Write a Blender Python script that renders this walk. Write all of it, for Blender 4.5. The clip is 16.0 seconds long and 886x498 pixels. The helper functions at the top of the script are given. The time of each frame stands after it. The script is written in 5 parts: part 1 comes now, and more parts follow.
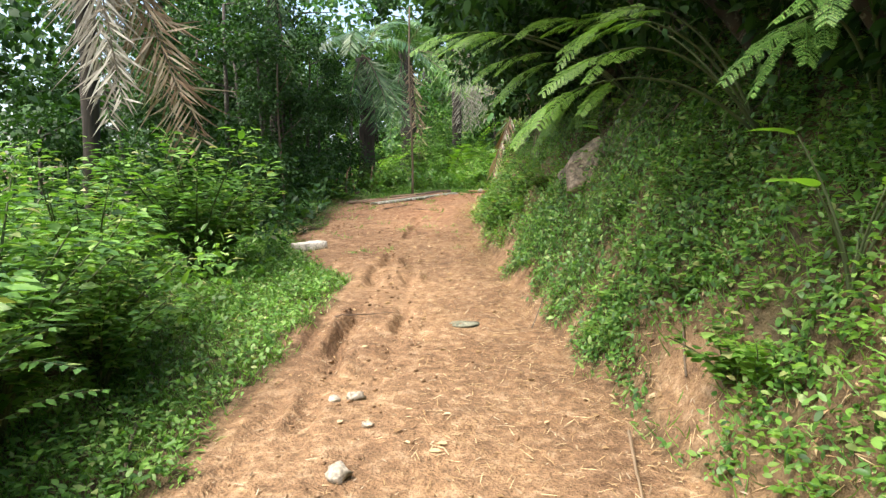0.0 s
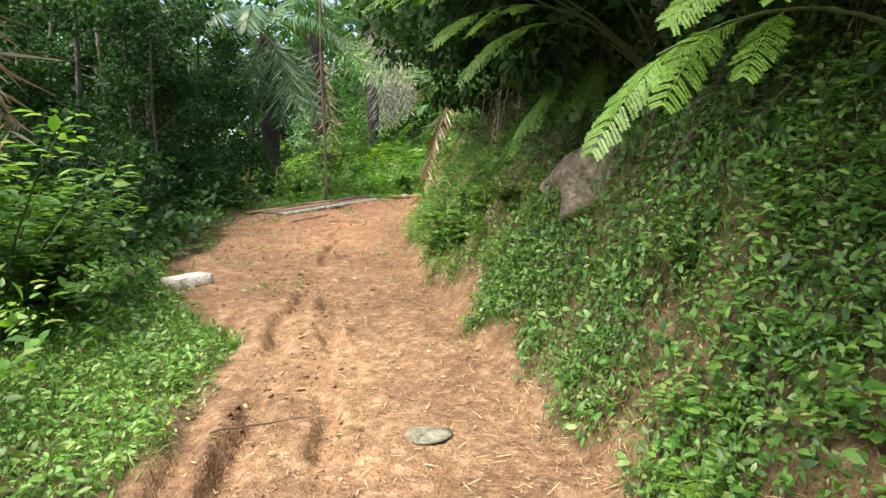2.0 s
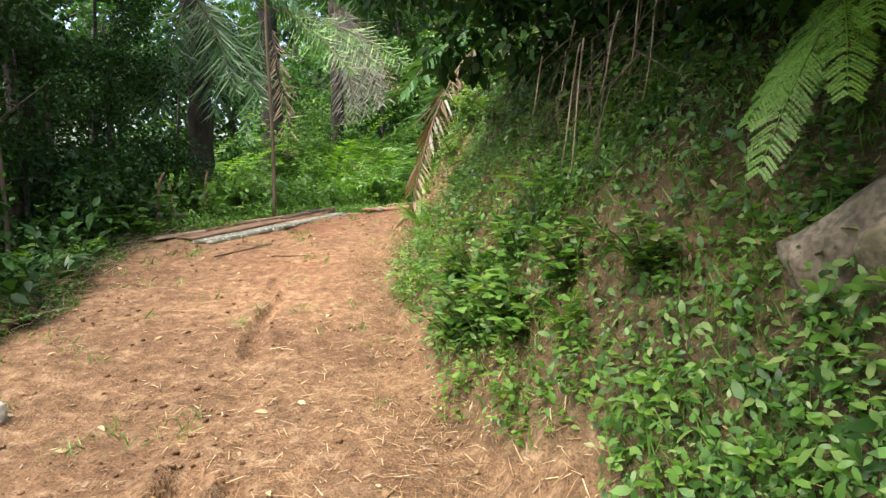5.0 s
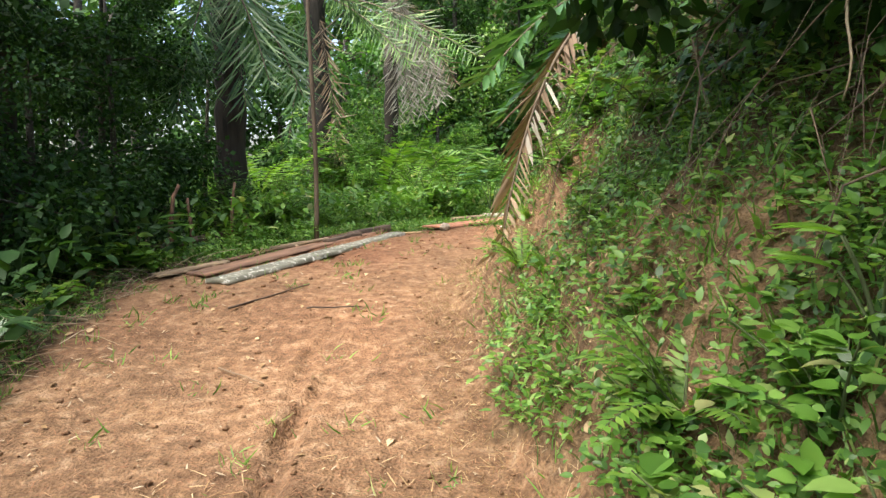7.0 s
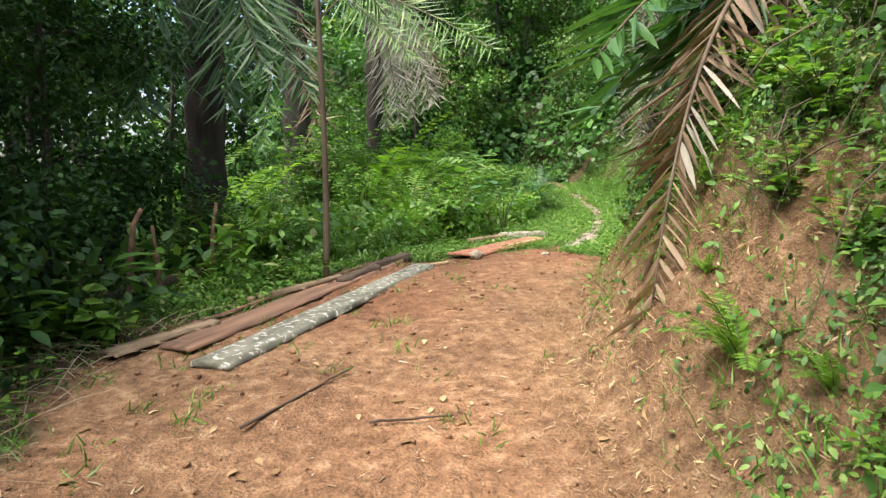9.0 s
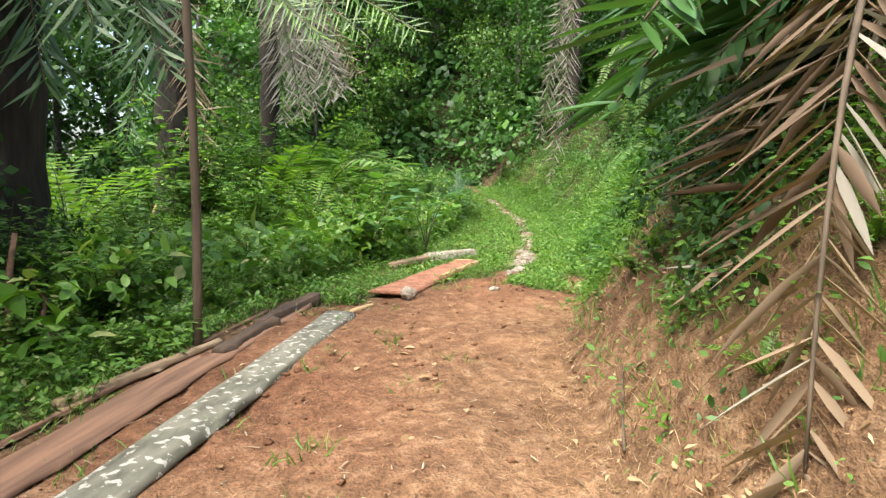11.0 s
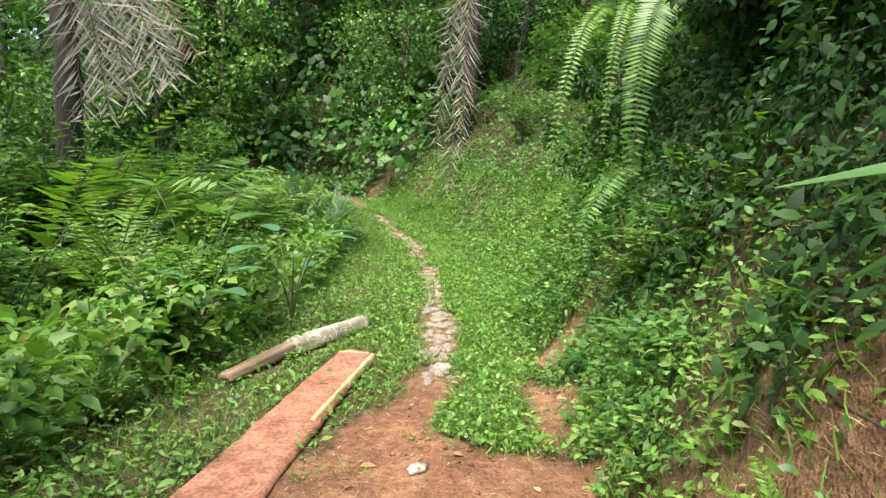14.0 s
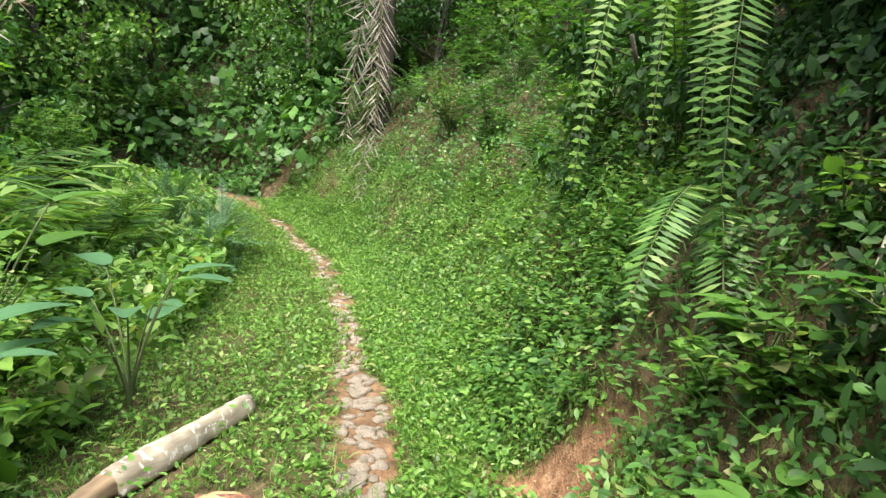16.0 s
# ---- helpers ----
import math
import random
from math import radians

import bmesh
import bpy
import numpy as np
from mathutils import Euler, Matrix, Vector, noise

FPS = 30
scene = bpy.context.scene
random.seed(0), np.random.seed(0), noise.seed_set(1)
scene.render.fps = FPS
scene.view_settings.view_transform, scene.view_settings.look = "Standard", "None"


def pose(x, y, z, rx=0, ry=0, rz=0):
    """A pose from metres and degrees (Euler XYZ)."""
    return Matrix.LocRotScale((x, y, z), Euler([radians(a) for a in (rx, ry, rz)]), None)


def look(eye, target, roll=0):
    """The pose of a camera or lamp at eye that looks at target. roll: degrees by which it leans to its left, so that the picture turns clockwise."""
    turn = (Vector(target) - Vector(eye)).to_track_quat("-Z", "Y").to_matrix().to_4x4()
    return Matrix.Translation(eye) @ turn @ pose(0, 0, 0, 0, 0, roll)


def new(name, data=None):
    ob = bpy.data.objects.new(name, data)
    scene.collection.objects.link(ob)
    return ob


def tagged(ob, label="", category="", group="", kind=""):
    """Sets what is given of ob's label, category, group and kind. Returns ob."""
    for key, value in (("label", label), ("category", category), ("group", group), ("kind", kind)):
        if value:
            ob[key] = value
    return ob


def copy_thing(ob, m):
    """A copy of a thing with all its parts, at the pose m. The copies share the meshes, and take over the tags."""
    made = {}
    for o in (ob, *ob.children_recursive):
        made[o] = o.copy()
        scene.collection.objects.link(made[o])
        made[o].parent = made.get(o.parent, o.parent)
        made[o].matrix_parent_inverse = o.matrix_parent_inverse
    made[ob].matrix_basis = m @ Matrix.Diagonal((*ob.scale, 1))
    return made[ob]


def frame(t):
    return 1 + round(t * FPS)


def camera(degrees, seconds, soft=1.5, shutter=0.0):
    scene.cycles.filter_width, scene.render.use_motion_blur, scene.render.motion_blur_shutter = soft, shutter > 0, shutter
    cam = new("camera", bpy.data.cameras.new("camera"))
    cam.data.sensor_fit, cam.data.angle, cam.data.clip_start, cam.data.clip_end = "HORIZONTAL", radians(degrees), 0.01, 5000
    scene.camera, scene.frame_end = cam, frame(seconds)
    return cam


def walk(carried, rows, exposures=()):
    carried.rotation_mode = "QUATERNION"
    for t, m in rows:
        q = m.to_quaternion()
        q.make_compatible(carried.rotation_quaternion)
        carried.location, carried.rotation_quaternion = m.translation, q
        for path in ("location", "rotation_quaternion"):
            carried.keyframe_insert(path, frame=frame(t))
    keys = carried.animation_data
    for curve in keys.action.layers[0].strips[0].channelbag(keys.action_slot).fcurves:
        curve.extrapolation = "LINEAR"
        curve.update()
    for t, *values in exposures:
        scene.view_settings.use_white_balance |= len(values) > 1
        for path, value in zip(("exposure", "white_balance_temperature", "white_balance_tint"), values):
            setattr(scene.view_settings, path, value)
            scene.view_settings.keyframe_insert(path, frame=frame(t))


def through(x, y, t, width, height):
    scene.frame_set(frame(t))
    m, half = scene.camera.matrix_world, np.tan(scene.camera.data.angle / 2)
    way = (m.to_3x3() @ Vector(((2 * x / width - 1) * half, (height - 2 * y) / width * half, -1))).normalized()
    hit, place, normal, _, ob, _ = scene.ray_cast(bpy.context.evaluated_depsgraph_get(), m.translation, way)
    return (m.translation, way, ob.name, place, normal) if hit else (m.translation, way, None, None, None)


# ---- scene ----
cam = camera(68.7, 16.0, 1.4)
METRES, EYE, TILT, LEAN, TURN = 17.0, 1.6, -6.0, 0.0, 0.0
ROWS = [
    (0.0, 0.0, 0.0, 0.0, 0.0, 0.0, -0.0),
    (0.5, -0.0011, 0.0322, 0.0077, -1.37, -0.1, 0.67),
    (1.0, -0.0091, 0.0678, 0.0124, -4.18, -0.62, 0.72),
    (1.5, -0.0126, 0.099, 0.0155, -6.45, -0.23, 0.1),
    (2.0, -0.0119, 0.1299, 0.0208, -7.89, -0.16, 0.61),
    (2.5, -0.0149, 0.1593, 0.0262, -9.06, -0.17, 0.49),
    (3.0, -0.0106, 0.1921, 0.0309, -10.23, -0.4, 0.6),
    (3.5, -0.0142, 0.2255, 0.0355, -10.86, -0.66, 0.35),
    (6.0, -0.0017, 0.3896, 0.0638, -10.78, -0.05, 0.96),
    (6.5, -0.0087, 0.4199, 0.0697, -8.24, -0.09, 0.21),
    (7.0, -0.0075, 0.4508, 0.0719, -6.67, -0.17, 0.32),
    (7.5, -0.0187, 0.4785, 0.0761, -6.24, 0.06, 0.24),
    (8.0, -0.0317, 0.5056, 0.0784, -5.91, 0.54, -0.58),
    (8.5, -0.0376, 0.5376, 0.0835, -7.37, -0.1, 0.16),
    (9.0, -0.0467, 0.5646, 0.0915, -10.76, 0.19, 0.6),
    (9.5, -0.0453, 0.5918, 0.0948, -14.12, 0.16, 0.79),
    (12.0, -0.0218, 0.7247, 0.1251, -22.58, -0.46, 0.91),
    (12.5, -0.0089, 0.7547, 0.1301, -24.43, -0.77, 1.45),
    (13.0, -0.0002, 0.7856, 0.1361, -25.87, -0.95, 1.71),
    (13.5, 0.0148, 0.812, 0.145, -27.69, -0.7, 1.41),
    (14.0, 0.0257, 0.8371, 0.1522, -30.22, -0.65, 1.65),
    (14.5, 0.0349, 0.867, 0.1606, -31.99, -0.95, 1.1),
    (15.0, 0.0515, 0.8931, 0.1634, -33.88, -1.27, 1.49),
    (15.5, 0.0654, 0.9203, 0.1658, -35.47, -1.19, 1.65),
    (16.0, 0.0802, 0.9471, 0.1704, -38.77, -1.35, 1.27),
]
walk(cam, [(t, pose(0, 0, EYE, TILT, LEAN, TURN) @ pose(METRES * x, METRES * y, METRES * z, 90 + pitch, roll, yaw)) for t, x, y, z, yaw, pitch, roll in ROWS],
     exposures=[(0, 1.70), (3, 1.68), (6, 1.63), (9, 1.50), (12.5, 1.56), (14, 1.6), (16, 1.66)])

# ---- world and sun ----
world = bpy.data.worlds.new("world")
scene.world = world
world.use_nodes = True
wn = world.node_tree.nodes
sky = wn.new("ShaderNodeTexSky")
sky.sky_type, sky.sun_disc = "NISHITA", False
sky.sun_elevation, sky.sun_rotation = radians(62), radians(240)
sky.air_density, sky.dust_density, sky.ozone_density = 1.0, 4.0, 1.0
world.node_tree.links.new(sky.outputs[0], wn["Background"].inputs[0])
wn["Background"].inputs[1].default_value = 0.15
sun = new("sun", bpy.data.lights.new("sun", "SUN"))
sun.data.energy, sun.data.angle, sun.data.color = 2.8, radians(45), (1.0, 0.95, 0.86)
SUN_AZ, SUN_EL = radians(240), radians(62)
sun.matrix_world = look((0, 0, 30), (0 - 10 * math.sin(SUN_AZ) * math.cos(SUN_EL), 0 - 10 * math.cos(SUN_AZ) * math.cos(SUN_EL), 30 - 10 * math.sin(SUN_EL)))


# ---- terrain ----
def vnoise(x, y, scale, seed=0):
    """Smooth value noise from -1 to 1; features about scale metres wide."""
    x, y = np.asarray(x, float) / scale + 1000.3 + 17 * seed, np.asarray(y, float) / scale + 1000.7 + 31 * seed
    xi, yi = np.floor(x).astype(np.int64), np.floor(y).astype(np.int64)
    u, v = x - xi, y - yi
    u, v = u * u * (3 - 2 * u), v * v * (3 - 2 * v)

    def lattice(a, b):
        n = (a * 374761393 + b * 668265263 + seed * 974634) & 0xFFFFFFFF
        n = ((n ^ (n >> 13)) * 1274126177) & 0xFFFFFFFF
        return ((n ^ (n >> 16)) & 0xFFFF) / 32767.5 - 1
    return (lattice(xi, yi) * (1 - u) + lattice(xi + 1, yi) * u) * (1 - v) + (lattice(xi, yi + 1) * (1 - u) + lattice(xi + 1, yi + 1) * u) * v


def profile(ys, vs, soft=0.8):
    """A smoothed curve through the given stations along the path."""
    ys, vs = np.array(ys, float), np.array(vs, float)
    dense = np.arange(ys[0] - 2, ys[-1] + 2, 0.05)
    raw = np.interp(dense, ys, vs)
    k = max(1, int(soft / 0.05))
    kern = np.hanning(2 * k + 1)
    kern /= kern.sum()
    padded = np.concatenate([np.full(k, raw[0]), raw, np.full(k, raw[-1])])
    smooth = np.convolve(padded, kern, "valid")
    return lambda y: np.interp(y, dense, smooth)


H = profile((-6, 0, 4.6, 6.7, 8, 9.4, 11.9, 13, 14, 16, 17, 18.6, 20, 22, 25.2, 27.5, 30, 35), (-.3, 0, .28, .45, .56, .68, .93, 1.07, 1.15, 1.27, 1.29, 1.26, 1.24, 1.29, 1.48, 1.72, 2.1, 2.7))
XL = profile((-6, 0, 3, 5, 7.4, 8.6, 9.5, 11, 12, 13.4, 16.2, 18, 19, 20, 22, 25.2, 27.9, 30.5, 32.5, 34.5), (-1.3, -1.3, -1.3, -1.15, -1.2, -1.9, -2.4, -2.15, -2.08, -2.15, -.5, 2.25, 2.95, 3.52, 4.61, 5.97, 6.6, 6.82, 6.3, 4.8), .3)
XR = profile((-6, 0, 3, 5, 7, 9, 11, 13, 15, 16, 17, 18.7, 20, 22, 25.2, 27.5, 30.5, 32.5, 34.5), (1.4, 1.3, 1.2, .95, .7, .55, .45, .6, 1.45, 2.1, 2.9, 3.9, 4.5, 5.7, 7.0, 7.6, 7.75, 7.4, 6.2), .5)
XT = profile((-6, 0, 12, 15, 17, 18.6, 20, 22, 25.2, 27.9, 30.5, 32.5, 34.5), (0, 0, -.3, .6, 1.75, 2.89, 3.65, 4.74, 6.1, 6.74, 6.95, 6.45, 4.9), .7)
XV = profile((-6, 0, 5, 7, 8.6, 12, 13.4, 16.2, 18, 19, 20, 22, 25.2, 28, 30, 34), (-2.4, -2.4, -2.2, -2.1, -2.3, -2.3, -2.35, -1.0, .3, .9, 1.7, 3.0, 4.7, 5.5, 5.6, 3.6), .6)
RED = profile((-6, 5, 9, 11, 13.5, 15.5, 18.2, 19.4, 30), (0, .12, .22, .38, .7, 1, 1, .1, 0))
STEEP = profile((-6, 8, 12, 15, 19, 22, 34), (1.0, 1.0, .8, .8, .85, .6, .75), 1.5)


def rut(x, y, ys, xs, y0, y1, wide, deep):
    """A tyre rut with crumbled edges."""
    c = np.interp(y, ys, xs) + .05 * vnoise(y, 0 * y, .35, 7)
    g = np.exp(-((x - c) / (1.15 * wide)) ** 4)
    lip = np.exp(-((np.abs(x - c) - 2 * wide) / wide) ** 2)
    on = np.clip((y - y0) / .8, 0, 1) * np.clip((y1 - y) / .8, 0, 1) * np.clip(.5 + 1.1 * vnoise(x, y, .45, 9), 0, 1)
    tread = 1 + .28 * np.sin(58 * y + 9 * x) + .35 * vnoise(x, y, .16, 15)
    return on * (-1.5 * deep * g * tread + .5 * deep * lip * (1 + .8 * vnoise(x, y, .12, 16)))


def bare(x, y):
    """How bare the soil is: 1 on trodden earth, 0 under full growth."""
    x, y = np.asarray(x, float), np.asarray(y, float)
    wob = .16 * vnoise(x, y, .5, 1) + .1 * vnoise(x, y, .17, 2)
    left = np.clip((x - XL(y) + wob) / .22 + .5, 0, 1)
    # beyond the felled trunk only a foot track stays bare
    fade = np.clip((y - 16.6) / .8, 0, 1)
    right_edge = (XR(y) + .12) * (1 - fade) + (XT(y) + .17) * fade
    right = np.clip((right_edge - x + wob) / .25 + .5, 0, 1)
    b = left * right
    cut = np.exp(-((x - 3.72) / .17) ** 2 - ((y - 18.3) / .4) ** 2) * 1.4 + np.exp(-((x - 3.2) / .16) ** 2 - ((y - 17.65) / .35) ** 2) * 1.2
    cut = cut + 1.1 * np.clip(.7 + .9 * vnoise(x, y, .4, 17), 0, 1) * np.exp(-((x - XR(y) + .15) / .2) ** 2) * np.clip((y - 15.6) / .5, 0, 1) * np.clip((17.8 - y) / .4, 0, 1)
    cut = cut + 1.0 * np.exp(-((x - 1.33) / .2) ** 2 - ((y - 3.5) / .8) ** 2)
    b = b * np.clip((33.4 - y) / .8, 0, 1) * np.interp(y, (18.2, 19.5), (1, .85))
    return np.clip(np.maximum(b, cut + .5 * wob), 0, 1)


def ground_z(x, y):
    x, y = np.asarray(x, float), np.asarray(y, float)
    h = H(y)
    u = np.maximum(XV(y) - x, 0)
    drop = -np.where(u < 3, .12 * u * u, 1.08 + .5 * (u - 3)) * np.interp(y, (8.6, 10.2, 13.6, 15.4), (1, 3, 3, 1))
    drop = np.maximum(drop, -4.5 - .02 * u) * np.interp(y, (17.5, 21), (1, .4))
    r = np.maximum(x - XR(y), 0)
    steep = np.interp(r, (0, .18, .4, .75, 1.3, 3, 8, 30, 150), (0, .22, .62, 1.35, 2.2, 3.7, 7, 16, 30))
    gentle = np.interp(r, (0, .5, 1.2, 2.2, 4, 8, 30, 150), (0, .35, 1.1, 2.4, 4.2, 7, 16, 30))
    k = (STEEP(y) - .5) / .5
    rise = steep * k + gentle * (1 - k)
    far = np.clip(y - 33.6, 0, None)
    hill = np.minimum(.9 * far, 5 + .25 * far) * np.clip((x + 6) / 8, 0.15, 1)
    z = h + drop + rise + hill
    lump = np.clip(r * 1.2, 0, 1) * (.22 * vnoise(x, y, .9, 3) + .1 * vnoise(x, y, .35, 4)) + np.clip(u, 0, 1) * .15 * vnoise(x, y, .8, 5)
    z = z + lump + .03 * vnoise(x, y, .8, 6) + .004 * vnoise(x, y, .25, 8)
    z = z + .02 * (.5 - np.abs(vnoise(x, y, .34, 13))) + .011 * (.5 - np.abs(vnoise(x, y, .15, 12))) + .006 * vnoise(x, y, .075, 14)
    z += rut(x, y, (2, 3.5, 4.7, 6.4, 7, 7.8, 9.3, 10), (-.84, -.84, -.85, -.75, -.8, -.76, -.5, -.4), 3.2, 9.8, .07, .07)
    z += rut(x, y, (2, 4.1, 7, 8.2), (-1.05, -1.04, -1.13, -1.2), 2, 8.4, .06, .035)
    z += rut(x, y, (2.5, 5.8, 7, 8.9), (-.55, -.36, -.38, -.5), 4.6, 8.8, .06, .07)
    z += rut(x, y, (9, 11.1, 11.8, 13.5), (-.6, -.45, -.18, .1), 9.3, 12.6, .05, .04)
    z += rut(x, y, (10.5, 11.8, 12.4, 13.5), (-.62, -.46, -.32, -.1), 10.8, 13.2, .04, .03)
    return z


# ---- end of terrain ----


# ---- materials ----
def material(name):
    m = bpy.data.materials.new(name)
    m.use_nodes = True
    return m, m.node_tree.nodes, m.node_tree.links, m.node_tree.nodes["Principled BSDF"]


def ramp(nodes, links, fac, stops):
    r = nodes.new("ShaderNodeValToRGB")
    el = r.color_ramp.elements
    el[0].position, el[0].color = stops[0][0], (*stops[0][1], 1)
    el[1].position, el[1].color = stops[-1][0], (*stops[-1][1], 1)
    for p, c in stops[1:-1]:
        e = el.new(p)
        e.color = (*c, 1)
    links.new(fac, r.inputs[0])
    return r.outputs[0]


def noise_fac(nodes, links, scale, detail=6, coord="Object"):
    tc = nodes.new("ShaderNodeTexCoord")
    n = nodes.new("ShaderNodeTexNoise")
    n.inputs["Scale"].default_value, n.inputs["Detail"].default_value = scale, detail
    links.new(tc.outputs[coord], n.inputs["Vector"])
    return n.outputs[0]


def mix(nodes, links, fac, a, b, how="MIX"):
    m = nodes.new("ShaderNodeMix")
    m.data_type, m.blend_type = "RGBA", how
    for sock, v in ((m.inputs[0], fac), (m.inputs[6], a), (m.inputs[7], b)):
        if hasattr(v, "links"):
            links.new(v, sock)
        else:
            sock.default_value = v if isinstance(v, float) else (*v, 1)
    return m.outputs[2]


def bump(nodes, links, bsdf, height, strength, dist):
    b = nodes.new("ShaderNodeBump")
    b.inputs["Strength"].default_value, b.inputs["Distance"].default_value = strength, dist
    links.new(height, b.inputs["Height"])
    links.new(b.outputs[0], bsdf.inputs["Normal"])


def leaf_material(name, stops, rough=.42, through=.35, spec=.4):
    """Leaves: every leaf takes its own shade, with mottling, and lets some light through."""
    m, n, l, b = material(name)
    geo = n.new("ShaderNodeNewGeometry")
    c = ramp(n, l, geo.outputs["Random Per Island"], stops)
    c = mix(n, l, .5, c, ramp(n, l, noise_fac(n, l, 3.0, 4), ((.3, (.55, .55, .5)), (.7, (1.0, 1.0, 1.0)))), "MULTIPLY")
    l.new(c, b.inputs["Base Color"])
    b.inputs["Roughness"].default_value = rough
    b.inputs["Specular IOR Level"].default_value = spec
    tr = n.new("ShaderNodeBsdfTranslucent")
    l.new(mix(n, l, 1.0, c, (1.25, 1.35, .55), "MULTIPLY"), tr.inputs[0])
    ms = n.new("ShaderNodeMixShader")
    ms.inputs[0].default_value = through
    l.new(b.outputs[0], ms.inputs[1])
    l.new(tr.outputs[0], ms.inputs[2])
    l.new(ms.outputs[0], n["Material Output"].inputs[0])
    return m


def wood_material(name, dark, light, scale=6.0, stretch=(1, 1, .12), patch=None, rough=.85, bumpy=.5):
    m, n, l, b = material(name)
    tc, mp = n.new("ShaderNodeTexCoord"), n.new("ShaderNodeMapping")
    mp.inputs["Scale"].default_value = stretch
    l.new(tc.outputs["Object"], mp.inputs[0])
    ns = n.new("ShaderNodeTexNoise")
    ns.inputs["Scale"].default_value, ns.inputs["Detail"].default_value = scale, 9
    l.new(mp.outputs[0], ns.inputs["Vector"])
    c = ramp(n, l, ns.outputs[0], ((.3, dark), (.7, light)))
    if patch:
        f = ramp(n, l, noise_fac(n, l, 21.0, 7), ((.57, (0, 0, 0)), (.60, (1, 1, 1))))
        c = mix(n, l, f, c, patch)
    l.new(c, b.inputs["Base Color"])
    b.inputs["Roughness"].default_value = rough
    bump(n, l, b, ns.outputs[0], bumpy, .02)
    return m


def soil_material():
    m, n, l, b = material("soil")
    at, ar = n.new("ShaderNodeAttribute"), n.new("ShaderNodeAttribute")
    at.attribute_name, ar.attribute_name = "bare", "red"
    fine, mid, big = noise_fac(n, l, 70, 2), noise_fac(n, l, 11, 6), noise_fac(n, l, .9, 4)
    tan = ramp(n, l, mid, ((.30, (.150, .094, .054)), (.46, (.208, .130, .075)), (.55, (.248, .158, .092)), (.70, (.34, .236, .15))))
    red = ramp(n, l, mid, ((.30, (.150, .074, .042)), (.46, (.197, .098, .055)), (.55, (.232, .118, .067)), (.70, (.30, .165, .098))))
    c = mix(n, l, ar.outputs["Fac"], tan, red)
    c = mix(n, l, .55, c, ramp(n, l, fine, ((.3, (.5, .47, .45)), (.5, (1.0, 1.0, 1.0)), (.72, (1.3, 1.26, 1.18)))), "MULTIPLY")
    c = mix(n, l, .85, c, ramp(n, l, big, ((.36, (.66, .63, .6)), (.6, (1.1, 1.1, 1.05)))), "MULTIPLY")
    c = mix(n, l, .35, c, ramp(n, l, noise_fac(n, l, 3.4, 9), ((.36, (.7, .68, .66)), (.5, (.97, .97, .97)), (.64, (1.2, 1.18, 1.12)))), "MULTIPLY")
    c = mix(n, l, .6, c, ramp(n, l, noise_fac(n, l, 34, 6), ((.34, (.55, .53, .51)), (.46, (.9, .9, .9)), (.54, (1.0, 1.0, 1.0)), (.68, (1.22, 1.2, 1.16)))), "MULTIPLY")
    humus = ramp(n, l, mid, ((.3, (.04, .032, .018)), (.55, (.09, .07, .036)), (.75, (.16, .12, .065))))
    c = mix(n, l, at.outputs["Fac"], humus, c)
    l.new(c, b.inputs["Base Color"])
    b.inputs["Roughness"].default_value = .95
    b.inputs["Specular IOR Level"].default_value = .15
    add = n.new("ShaderNodeMath")
    add.operation = "ADD"
    l.new(fine, add.inputs[0])
    l.new(noise_fac(n, l, 22, 3), add.inputs[1])
    bump(n, l, b, add.outputs[0], 1.0, .018)
    return m


SOIL = soil_material()
GREENS = ((0, (.032, .085, .018)), (.4, (.085, .20, .036)), (.8, (.15, .30, .06)), (1, (.28, .38, .12)))
# Lowered further so that thicket and hollow look shaded.
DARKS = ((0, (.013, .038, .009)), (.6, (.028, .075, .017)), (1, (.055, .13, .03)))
LIMES = ((0, (.09, .20, .025)), (.5, (.14, .29, .035)), (1, (.22, .36, .06)))
M_COVER = leaf_material("cover_leaf", GREENS)
M_GRASS = leaf_material("grass_blade", ((0, (.05, .13, .02)), (.5, (.13, .28, .04)), (.9, (.22, .38, .085)), (1, (.34, .34, .15))))
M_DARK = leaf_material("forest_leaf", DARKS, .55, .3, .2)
M_MID = leaf_material("shrub_leaf", ((0, (.03, .09, .02)), (.6, (.075, .195, .038)), (1, (.14, .29, .07))))
M_FAR = leaf_material("distant_leaf", ((0, (.03, .075, .022)), (.6, (.06, .14, .035)), (1, (.11, .21, .06))), .55, .35, .2)
M_LIME = leaf_material("bright_leaf", LIMES, .45, .45)
M_BLUE = leaf_material("feather_leaf", ((0, (.05, .14, .06)), (1, (.13, .27, .13))))
M_PALM = leaf_material("palm_leaf", ((0, (.03, .09, .02)), (.6, (.065, .16, .038)), (1, (.15, .26, .09))), .38, .25, .5)
M_DRY = leaf_material("dry_leaf", ((0, (.14, .09, .055)), (.5, (.28, .20, .13)), (1, (.46, .38, .28))), .8, .15, .2)
M_GREY = leaf_material("dead_frond", ((0, (.16, .14, .11)), (.5, (.30, .27, .22)), (1, (.48, .45, .38))), .85, .15, .2)
M_STRAW = leaf_material("straw", ((0, (.20, .12, .06)), (.5, (.38, .25, .13)), (1, (.58, .44, .27))), .85, .1, .2)
M_SHAVING = leaf_material("wood_shaving", ((0, (.17, .075, .04)), (.6, (.27, .13, .075)), (1, (.40, .24, .14))), .9, .1, .2)
M_FIBRE = leaf_material("plant_fibre", ((0, (.13, .07, .038)), (.6, (.27, .16, .09)), (1, (.44, .31, .19))), .9, .1, .2)
